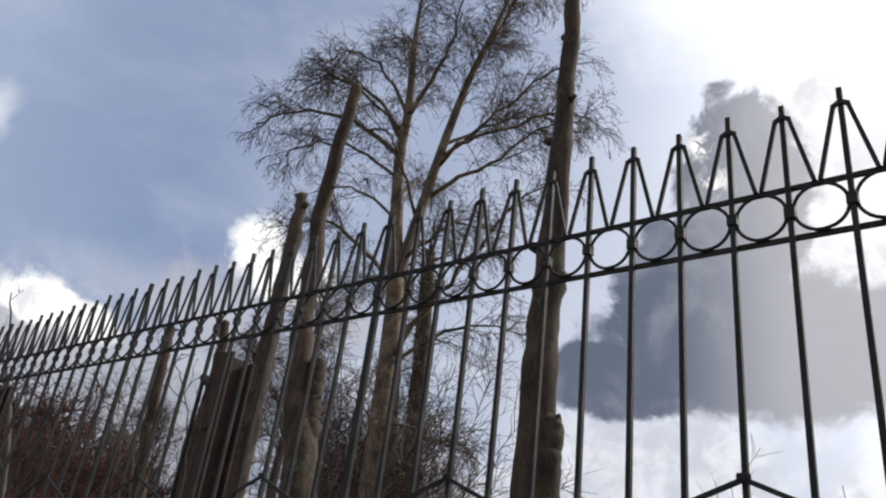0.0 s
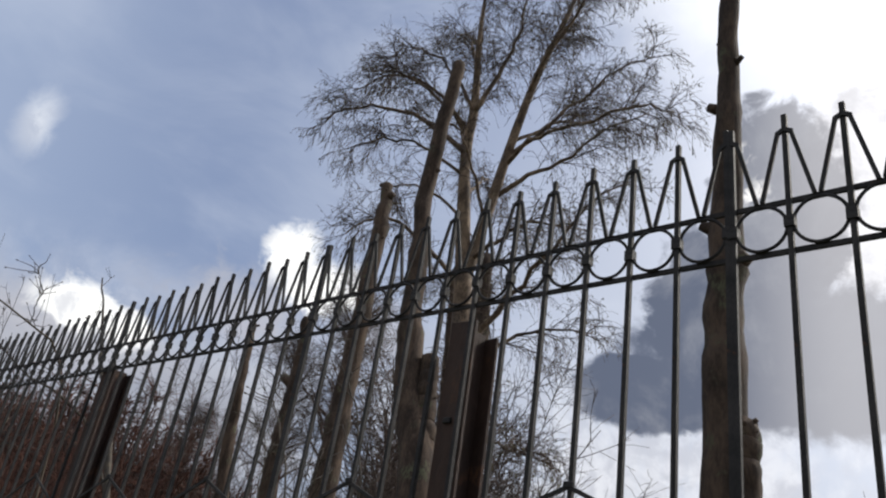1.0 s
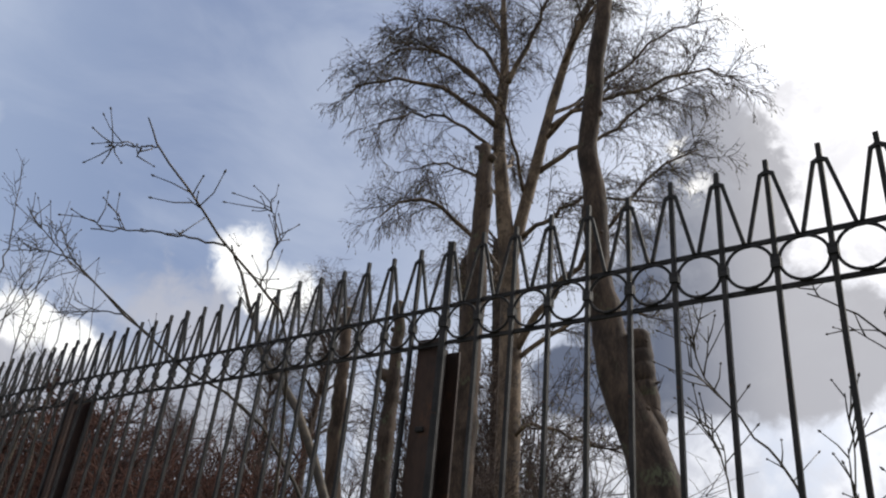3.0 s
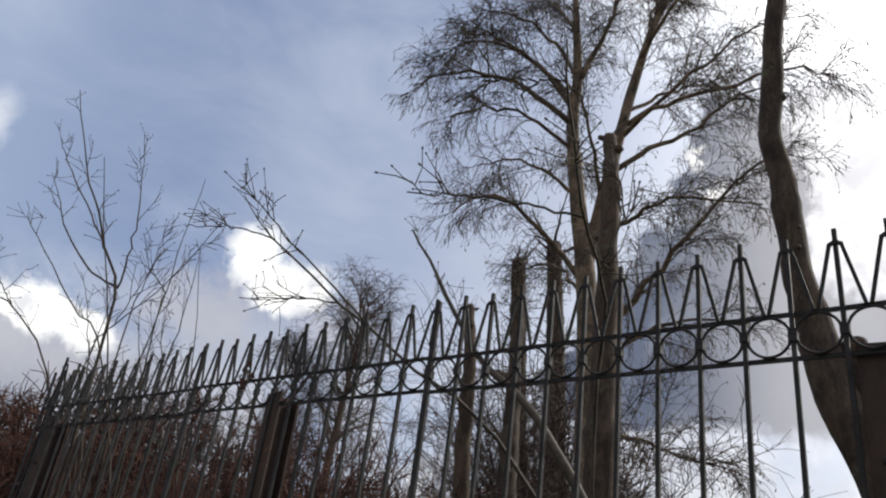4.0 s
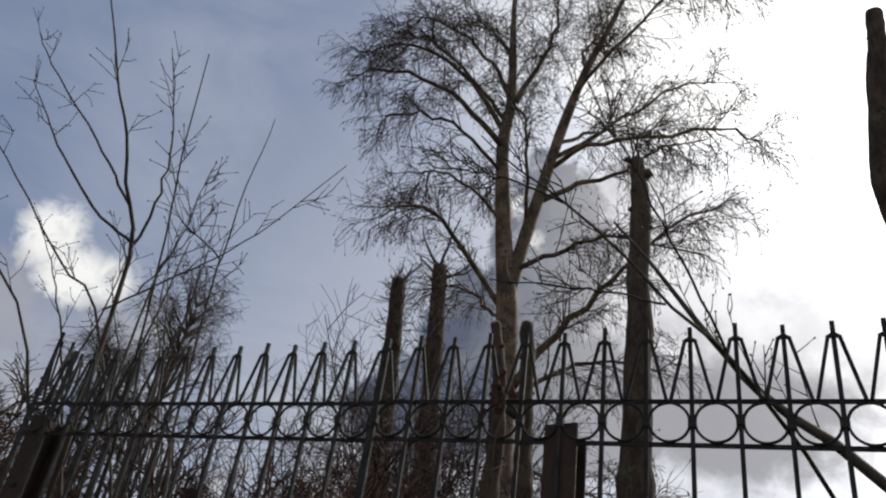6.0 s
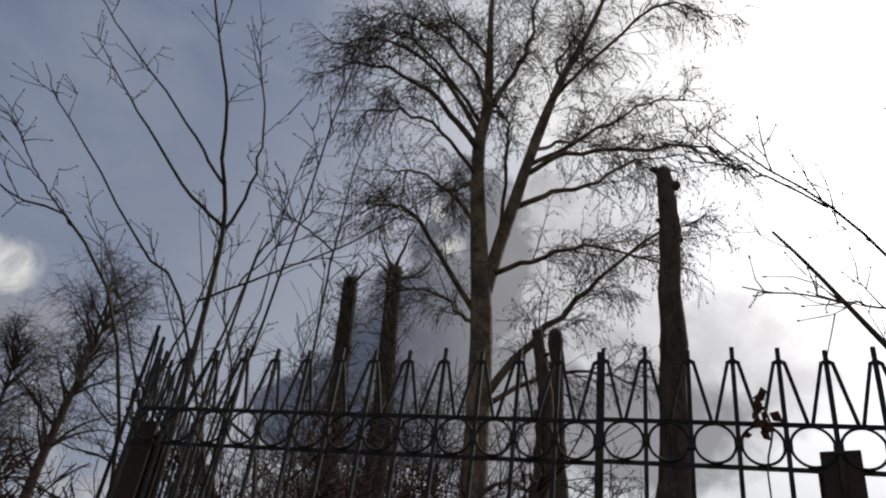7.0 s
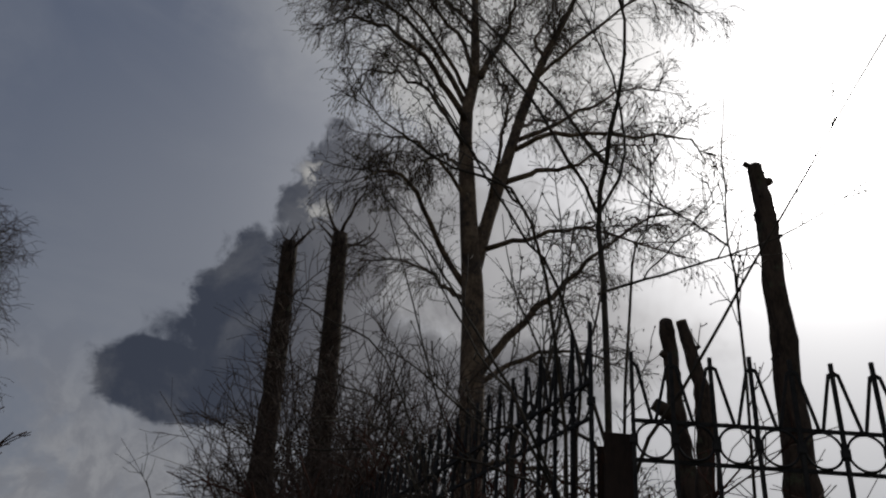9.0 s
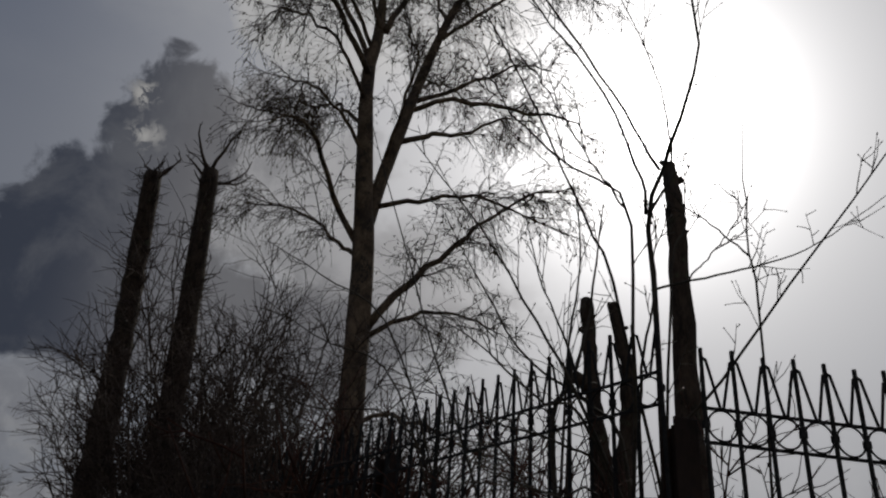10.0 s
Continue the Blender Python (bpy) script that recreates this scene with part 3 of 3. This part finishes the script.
def build_ivy_trunk(at, top, seed):
    rng = random.Random(seed)
    root = thing("topped_trunk", "tall dark topped trunk overgrown with short twigs", "tree", at, "topped trunks")
    off = np.array(at)
    data, line, rr = rough_trunk("trunk", [np.array((0, 0, -0.2)), (np.array(top) - off) * 0.5 + np.array((0.12, 0, 0)), np.array(top) - off], [0.30, 0.26, 0.20], seed, 30, 12, 0.2)
    part("trunk", data, BARK, root)
    made = []
    for b in offshoots(line, 120, 0.9, 1.1, -0.08, rng, 0.12, 0.1, 5, 0.3):
        made.append((b, taper(5, 0.022, 0.008)))
        for c in offshoots(b, 4, 0.5, 0.8, 0.0, rng, 0.2, 0.0, 4, 0.3):
            made.append((c, taper(4, 0.009, 0.005)))
    for _ in range(7):
        b = twig_line(line[-1 - rng.randrange(3)], (rng.gauss(0, 1), rng.gauss(0, 1), 0.9), rng.uniform(0.6, 1.5), -0.1, rng, 6, 0.3)
        made.append((b, taper(6, 0.05, 0.012)))
        for c in offshoots(b, 4, 0.5, 0.8, 0.0, rng, 0.3, 0.1, 4, 0.3):
            made.append((c, taper(4, 0.012, 0.006)))
    stuff("twigwork", made, 4, TWIG, root)
    return root


build_ivy_trunk((-13.3, 14.0, 0.3), (-13.97, 14.0, 11.0), 51)
build_ivy_trunk((-12.0, 13.64, 0.3), (-12.57, 13.64, 11.1), 57)


# ---- saplings, shrubs and thickets ----
def build_sapling(label, at, stems, seed, twigs=9, length=0.45):
    """Thin shoots; stems are (points, radius at the foot)."""
    rng = random.Random(seed)
    root = thing("sapling", label, "sapling", at, "saplings")
    off = np.array(at)
    for points, r in stems:
        line = spline(np.array(points) - off, 18)
        for i in range(1, 18):
            line[i] += np.array((rng.gauss(0, 0.003), rng.gauss(0, 0.005), rng.gauss(0, 0.003)))
        stem = part("stem", tubes("stem", [(line, taper(18, r * 0.8, max(0.002, r * 0.16)))], 6), SHOOT, root)
        for b in offshoots(line[4:], twigs, length, 0.6, -0.05, rng, 0.1, 0.2, 6, 0.06):
            made = [(b, taper(6, 0.0030, 0.0013))]
            for c in offshoots(b, 3, 0.14, 0.8, -0.05, rng, 0.2, 0.0, 3, 0.2):
                made.append((c, taper(3, 0.0024, 0.0014)))
                tip = c[-1]
                made.append(([tip, tip + (c[-1] - c[-2]) * 0.12, tip + (c[-1] - c[-2]) * 0.24], [0.0015, 0.004, 0.001]))
            part("twig", tubes("twig", made, 4), SHOOT, stem)
    return root


# the corner sapling and the shoots round it
build_sapling("slender bare sapling with forked shoots beside the corner post", (-7.36, 0.3, 0.0), [
    ([(-7.36, 0.3, 0.0), (-7.40, 0.28, 1.6), (-7.42, 0.24, 2.7), (-7.44, 0.215, 3.24), (-7.42, 0.06, 3.43), (-7.38, -0.08, 3.63), (-7.38, -0.2, 3.79), (-7.45, -0.33, 4.1), (-7.55, -0.45, 4.5)], 0.019),
    ([(-7.44, 0.215, 3.24), (-7.35, 0.17, 3.46), (-7.36, 0.15, 3.76), (-7.46, 0.12, 4.12), (-7.62, 0.1, 4.5)], 0.010),
    ([(-7.45, 0.22, 3.25), (-7.54, 0.05, 3.32), (-7.78, -0.12, 3.62), (-8.02, -0.15, 3.91), (-8.18, -0.2, 4.12)], 0.011),
    ([(-7.43, 0.1, 3.4), (-7.7, 0.0, 3.74), (-8.2, -0.15, 4.3), (-8.36, -0.2, 4.53)], 0.010)], 61, 5, 0.25)
build_sapling("bare shrub of long thin shoots behind the corner post", (-7.2, 0.4, 0.0), [
    ([(-7.1, 0.75, 0.0), (-7.2, 0.6, 1.6), (-7.56, 0.3, 2.85), (-7.74, 0.12, 3.09), (-8.0, -0.06, 3.44), (-8.22, -0.2, 3.72), (-8.34, -0.25, 3.91)], 0.011),
    ([(-7.52, 0.6, 0.0), (-7.53, 0.35, 1.5), (-7.59, 0.08, 2.53), (-7.73, -0.25, 2.96), (-7.98, -0.33, 3.06), (-8.2, -0.4, 3.19), (-8.32, -0.5, 3.36)], 0.011),
    ([(-7.73, -0.25, 2.96), (-7.93, -0.33, 3.16), (-8.12, -0.4, 3.4)], 0.006),
    ([(-7.15, 0.45, 0.0), (-7.35, 0.4, 1.6), (-7.32, 0.3, 2.98), (-7.24, 0.3, 3.27), (-7.21, 0.3, 3.66)], 0.011),
    ([(-7.05, 0.5, 0.0), (-6.95, 0.4, 1.6), (-6.93, 0.3, 2.86), (-6.94, 0.3, 3.2), (-6.92, 0.3, 3.64), (-6.88, 0.3, 4.0)], 0.009),
    ([(-6.94, 0.3, 3.16), (-7.1, 0.3, 3.29), (-7.28, 0.3, 3.42), (-7.52, 0.3, 3.72)], 0.006)], 67, 6, 0.26)
build_sapling("bare shrub of curved shoots along the side fence", (-7.7, 0.85, 0.0), [
    ([(-7.62, 0.7, 0.0), (-7.69, 0.6, 1.6), (-7.74, 0.6, 2.4), (-7.65, 0.6, 2.6), (-7.56, 0.6, 3.0), (-7.5, 0.6, 3.5)], 0.02),
    ([(-7.3, 0.85, 1.2), (-7.34, 0.8, 2.32), (-7.54, 0.8, 2.58), (-7.79, 0.8, 2.73), (-8.02, 0.8, 3.05), (-8.25, 0.8, 3.45)], 0.014),
    ([(-7.66, 0.75, 1.5), (-7.6, 0.8, 2.6), (-7.63, 0.8, 2.88), (-7.76, 0.8, 3.16), (-7.85, 0.8, 3.6)], 0.011),
    ([(-7.7, 0.85, 0.0), (-7.63, 0.8, 2.5), (-7.55, 0.8, 3.3), (-7.6, 0.8, 3.9)], 0.011),
    ([(-7.2, 0.45, 0.9), *[(-7.57, 0.4, 2.09), (-7.75, 0.4, 2.26), (-8.03, 0.4, 2.33), (-8.32, 0.4, 2.43)]], 0.010),
    ([(-7.2, 0.45, 1.2), *[(-7.64, 0.4, 2.32), (-7.85, 0.4, 2.43), (-8.1, 0.4, 2.63), (-8.27, 0.4, 2.72)]], 0.010),
    ([(-7.2, 0.45, 1.4), *[(-7.65, 0.4, 2.37), (-7.9, 0.4, 2.81), (-8.17, 0.4, 3.22), (-8.47, 0.4, 3.56)]], 0.011),
    ([(-7.15, 0.45, 1.0), *[(-7.58, 0.4, 2.03), (-7.78, 0.4, 2.07), (-7.94, 0.4, 2.11), (-8.1, 0.4, 2.17)]], 0.009),
    ([(-7.9, 1.6, 0.0), (-8.0, 1.5, 1.8), (-8.4, 1.4, 2.99), (-8.82, 1.4, 3.28), (-9.16, 1.4, 3.45)], 0.011),
    ([(-7.95, 1.5, 0.0), (-8.0, 1.45, 1.7), (-8.28, 1.4, 2.51), (-8.79, 1.4, 2.56), (-9.25, 1.4, 2.75)], 0.010),
    ([(-7.9, 1.4, 0.0), (-8.05, 1.4, 1.8), (-8.38, 1.4, 2.75), (-8.79, 1.4, 2.92), (-9.16, 1.4, 3.14)], 0.010),
    ([(-7.6, 1.2, 0.0), (-7.8, 1.3, 1.8), (-8.2, 1.4, 3.0), (-8.7, 1.4, 4.4)], 0.014)], 68, 6, 0.3)
build_sapling("slender bare branch with side twigs leaning out over the fence", (-3.8, 0.3, 0.0), [
    ([(-3.8, 0.3, 0.0), (-3.82, 0.27, 1.2), (-3.8, 0.18, 2.1), (-3.68, 0.01, 2.41), (-3.6, -0.19, 2.48), (-3.53, -0.4, 2.53), (-3.44, -0.62, 2.59), (-3.36, -0.8, 2.63), (-3.32, -0.87, 2.67)], 0.010),
    ([(-3.53, -0.4, 2.53), (-3.71, -0.53, 2.56), (-3.91, -0.68, 2.56)], 0.005),
    ([(-3.6, -0.19, 2.48), (-3.51, -0.23, 2.61), (-3.5, -0.29, 2.76)], 0.004),
    ([(-3.36, -0.8, 2.63), (-3.54, -0.88, 2.65)], 0.003)], 71, 4, 0.09)
build_sapling("pair of arching bare branches leaning over the fence", (-3.6, 0.9, 0.0), [
    ([(-3.6, 0.9, 0.0), (-4.0, 0.85, 1.4), (-4.45, 0.62, 2.2), (-4.65, 0.19, 2.44), (-4.85, 0.02, 2.62), (-5.1, -0.18, 2.86), (-5.28, -0.22, 3.02), (-5.46, -0.23, 3.2)], 0.013),
    ([(-4.72, 0.14, 2.5), (-4.8, -0.08, 2.64), (-4.88, -0.3, 2.78), (-4.93, -0.43, 2.88), (-5.02, -0.52, 2.98)], 0.006),
    ([(-5.17, -0.2, 2.92), (-5.35, -0.3, 2.97), (-5.58, -0.4, 2.98)], 0.005),
    ([(-4.9, 0.0, 2.66), (-5.1, -0.08, 2.68), (-5.4, -0.15, 2.7)], 0.005)], 74, 6, 0.15)
build_sapling("thin bare weed stalks leaning behind the fence bars", (-2.0, 0.5, 0.0), [
    ([(-1.6, 0.5, 0.0), (-1.85, 0.5, 1.3), (-2.06, 0.5, 1.88), (-2.17, 0.5, 2.04), (-2.3, 0.5, 2.25), (-2.33, 0.5, 2.45)], 0.007),
    ([(-2.05, 0.5, 0.0), (-2.15, 0.5, 1.2), (-2.24, 0.5, 1.87), (-2.29, 0.5, 2.07)], 0.006),
    ([(-1.4, 0.5, 0.0), (-1.6, 0.5, 1.8), (-1.81, 0.5, 2.27), (-1.98, 0.5, 2.43)], 0.006)], 76, 6, 0.22)
build_sapling("thick bare leaning stem behind the fence", (-3.4, 0.7, 0.0), [
    ([(-3.3, 0.7, 0.0), (-3.7, 0.68, 1.3), (-4.27, 0.67, 2.26), (-4.63, 0.67, 2.59), (-4.79, 0.67, 2.79), (-4.99, 0.67, 3.1), (-5.2, 0.66, 3.4)], 0.034)], 72, 6, 0.32)
build_sapling("leaning bare sapling with side shoots behind the corner", (-7.5, 0.3, 0.0), [
    ([(-7.5, 0.6, 0.0), (-7.45, 0.55, 1.4), (-7.32, 0.42, 2.25), (-7.2, 0.27, 2.5), (-7.02, 0.07, 2.8), (-6.79, -0.22, 3.2), (-6.55, -0.5, 3.6)], 0.013),
    ([(-7.45, 0.2, 2.88), (-7.25, 0.2, 2.96), (-7.06, 0.2, 3.03), (-6.85, 0.2, 3.12), (-6.63, 0.2, 3.25), (-6.29, 0.2, 3.53)], 0.007),
    ([(-7.3, 0.2, 2.94), (-7.2, 0.2, 3.06), (-7.09, 0.2, 3.2), (-6.98, 0.2, 3.39)], 0.005),
    ([(-7.52, 0.22, 1.6), (-7.52, 0.2, 2.42), (-7.45, 0.2, 2.83), (-7.41, 0.2, 3.26)], 0.011)], 73, 5, 0.25)
build_sapling("thin bare weeds with side shoots behind the fence", (-1.5, 0.5, 0.0), [
    ([(-1.75, 0.45, 0.0), (-1.75, 0.4, 1.0), (-1.78, 0.4, 1.6), (-1.74, 0.4, 1.95)], 0.005),
    ([(-1.85, 0.5, 0.0), (-1.9, 0.5, 1.2), (-1.95, 0.5, 1.7), (-1.9, 0.5, 2.1)], 0.005)], 76, 6, 0.25)


def build_vine_clump():
    rng = random.Random(5)
    root = thing("dried_vine", "dried brown vine clump hanging on the fence ring", "vine", (-5.37, -0.012, 2.30))
    line = spline([(0.0, -0.02, 0.10), (0.015, -0.022, 0.03), (-0.005, -0.022, -0.08), (0.01, -0.02, -0.3)], 10)
    part("tendril", tubes("tendril", [(line, taper(10, 0.004, 0.002))], 5), SHOOT, root)
    for _ in range(14):
        at = np.array((rng.gauss(0, 0.014), -0.022 + rng.gauss(0, 0.008), rng.gauss(0.06, 0.03)))
        d = np.array((rng.gauss(0, 0.5), rng.gauss(0, 0.3), rng.gauss(-0.4, 0.5)))
        d *= rng.uniform(0.025, 0.045) / np.linalg.norm(d)
        bm = bmesh.new()
        side = np.cross(d, (0.2, 1.0, 0.1))
        side *= 0.35
        p = [at, at + d * 0.4 + side, at + d, at + d * 0.5 - side]
        lift = np.array((0, -0.006, 0.002))
        top = [bm.verts.new(q + lift * k) for q, k in zip(p, (0, 1, 0, 1))]
        low_side = [bm.verts.new(q + lift * k + np.array((0, 0.0012, 0))) for q, k in zip(p, (0, 1, 0, 1))]
        bm.faces.new(top)
        bm.faces.new(low_side[::-1])
        for i in range(4):
            j = (i + 1) % 4
            bm.faces.new((top[j], top[i], low_side[i], low_side[j]))
        part("dry_leaf", bm, BRUSH, root)
    return root


build_vine_clump()


def build_thicket(label, centre, spread, height, stems, seed, mat=BRUSH, r=0.012, twigs=6, side=5, lean=0.22):
    rng = random.Random(seed)
    root = thing("thicket", label, "bush", (centre[0], centre[1], 0), "thickets")
    stems_made, fine = [], []
    for _ in range(stems):
        foot = np.array((rng.gauss(0, spread[0]), rng.gauss(0, spread[1]), 0.0))
        h = height * rng.uniform(0.55, 1.1) * (1.0 - 0.3 * min(1.0, np.hypot(foot[0] / (2.2 * spread[0]), foot[1] / (2.2 * spread[1]))))
        line = twig_line(foot, (rng.gauss(0, lean), rng.gauss(0, lean), 1), h, 0.01, rng, 8, 0.12)
        stems_made.append((line, taper(8, r * rng.uniform(0.7, 1.4), r * 0.35)))
        for b in offshoots(line, twigs, 0.24 * h, 0.75, 0.0, rng, 0.15, 0.05, 5, 0.2):
            fine.append((b, taper(5, r * 0.5, r * 0.25)))
            for c in offshoots(b, side, 0.10 * h + 0.1, 0.8, 0.02, rng, 0.1, 0.0, 3, 0.25):
                fine.append((c, taper(3, r * 0.3, r * 0.2)))
    stuff("stemwork", stems_made, 5, mat, root)
    stuff("twigwork", fine, 3, mat, root)
    return root


DENSE = "dense dark thicket of bare stems below the topped trunks"
BRAMBLE = "brown bramble thicket along the inside of the fence"
SCRUB = "bare scrub behind the lopped trees"
for label, x, y, sx, sy, h, count, mat, r, twigs in (
        (DENSE, -11.1, 11.7, 0.6, 0.8, 8.6, 75, TWIG, 0.020, 14), (DENSE, -10.35, 10.2, 0.5, 0.55, 7.0, 130, TWIG, 0.021, 13), (SCRUB, -7.8, 6.3, 0.45, 0.4, 4.4, 45, TWIG, 0.012, 11), (DENSE, -11.6, 12.2, 0.3, 0.5, 6.6, 20, TWIG, 0.018, 13), (DENSE, -8.9, 3.5, 0.22, 0.35, 3.8, 75, TWIG, 0.009, 12), (DENSE, -9.6, 4.9, 0.4, 0.4, 4.6, 50, TWIG, 0.010, 12),
        (BRAMBLE, -7.45, 1.75, 0.28, 0.3, 2.15, 90, BRUSH, 0.010, 10), (BRAMBLE, -5.4, 1.0, 0.45, 0.25, 2.0, 180, BRUSH, 0.009, 10), (BRAMBLE, -6.6, 1.1, 0.5, 0.3, 2.55, 200, BRUSH, 0.010, 11), (BRAMBLE, -9.4, 3.0, 0.4, 0.4, 1.8, 35, BRUSH, 0.011, 8),
        (BRAMBLE, -13.2, 4.2, 0.6, 0.8, 1.8, 110, BRUSH, 0.018, 11), (BRAMBLE, -16.6, 5.2, 1.1, 0.9, 4.0, 300, BRUSH, 0.032, 12), (BRAMBLE, -20.0, 6.5, 2.0, 1.4, 5.8, 300, BRUSH, 0.042, 12),
        (SCRUB, -1.5, 8.0, 2.4, 1.0, 2.0, 36, BRUSH, 0.010, 6), (SCRUB, 0.5, 6.5, 1.9, 1.0, 3.0, 60, BRUSH, 0.009, 6)):
    build_thicket(label, (x, y), (sx, sy), h, count, int(x * 7 + y * 13) % 997, mat, r, twigs, 5, 0.14 if label == DENSE else 0.22)
for y, count, h in ((1.9, 60, 2.9), (2.6, 75, 3.2), (3.3, 75, 3.5), (4.1, 65, 3.3), (4.9, 45, 3.1)):
    build_thicket("dark overgrown hedge of upright bare shoots along the side fence", (-7.75 - 0.3 * (y - 1.6), y), (0.17, 0.3), h, count, int(y * 31), BRUSH, 0.016, 7, 3, 0.06)


def build_far_tree(at, height, seed, lean=0.0, width=0.23):
    rng = random.Random(seed)
    root = thing("distant_tree", "distant bare broadleaf tree with a rounded crown", "tree", at, "distant trees")
    line = twig_line((0, 0, -0.2), (lean, rng.gauss(0, 0.03), 1), height * 0.9, 0.0, rng, 10, 0.03)
    part("trunk", tubes("trunk", [(line, taper(10, height * 0.018, 0.03))], 8), BARK, root)
    thick, fine = [], []
    for b in offshoots(line, 44, height * width, 0.75, 0.0, rng, 0.4, 0.1, 7, 0.14):
        thick.append((b, taper(7, height * 0.005, 0.01)))
        for c in offshoots(b, 9, height * 0.13, 0.7, 0.0, rng, 0.2, 0.1, 5, 0.2):
            thick.append((c, taper(5, 0.014, 0.007)))
            for e in offshoots(c, 6, height * 0.06, 0.9, 0.3, rng, 0.15, 0.0, 4, 0.2):
                fine.append((e, taper(4, height * 0.0006, height * 0.0004)))
    stuff("branchwork", thick, 4, TWIG, root)
    stuff("twigwork", fine, 3, TWIG, root)
    return root


for x, y, h, seed in ((-35.6, 28.0, 23.0, 101), (-39.2, 28.0, 18.0, 103), (-38.0, 20.0, 10.0, 107), (-42.0, 12.0, 9.0, 109), (-24.0, 35.0, 7.0, 113), (-17.0, 38.0, 6.5, 127)):
    build_far_tree((x, y, 0.2), h, seed, -0.10 if h > 15 else 0.02)


# ---- the house beyond the trees ----
WALLING = material("grey_render", (0.16, 0.15, 0.14, 1), (0.26, 0.24, 0.22, 1), 2.0, 0.9, bump=0.3)
ROOFING = material("dark_roof_sheet", (0.02, 0.02, 0.021, 1), (0.045, 0.042, 0.042, 1), 3.0, 0.95, bump=0.4, gloss=0.03)


def build_house(at, half, depth, eaves, ridge):
    """A gabled house seen end on: gable wall to the south."""
    root = thing("distant_house", "distant grey house with a dark gabled roof", "house", at)
    bm = bmesh.new()
    ends = [[bm.verts.new((x, y, z)) for x, z in ((-half, 0), (half, 0), (half, eaves), (0, ridge - 0.2), (-half, eaves))] for y in (0.0, depth)]
    bm.faces.new(ends[0])
    bm.faces.new(ends[1][::-1])
    for i in range(5):
        j = (i + 1) % 5
        bm.faces.new((ends[0][j], ends[0][i], ends[1][i], ends[1][j]))
    part("wall", bm, WALLING, root)
    drop = (ridge - eaves) / half
    for side in (-1, 1):
        bm = bmesh.new()
        rim = half + 0.5
        section = [(0, ridge), (side * rim, ridge - drop * rim), (side * rim, ridge - drop * rim - 0.18), (0, ridge - 0.18)]
        a = [bm.verts.new((x, -0.5, z)) for x, z in section]
        b = [bm.verts.new((x, depth + 0.5, z)) for x, z in section]
        bm.faces.new(a)
        bm.faces.new(b[::-1])
        for i in range(4):
            j = (i + 1) % 4
            bm.faces.new((a[j], a[i], b[i], b[j]))
        bmesh.ops.recalc_face_normals(bm, faces=bm.faces)
        part("roof_slope", bm, ROOFING, root)
    bm = bmesh.new()
    box(bm, (half * 0.95, 2.0, eaves - 0.5), (half * 0.95 + 0.25, 2.3, eaves + 1.1), 0.02)
    part("vent_pipe", bm, ROOFING, root)
    return root


build_house((-42.5, 40.0, 0.2), 6.6, 12.0, 5.6, 8.4)
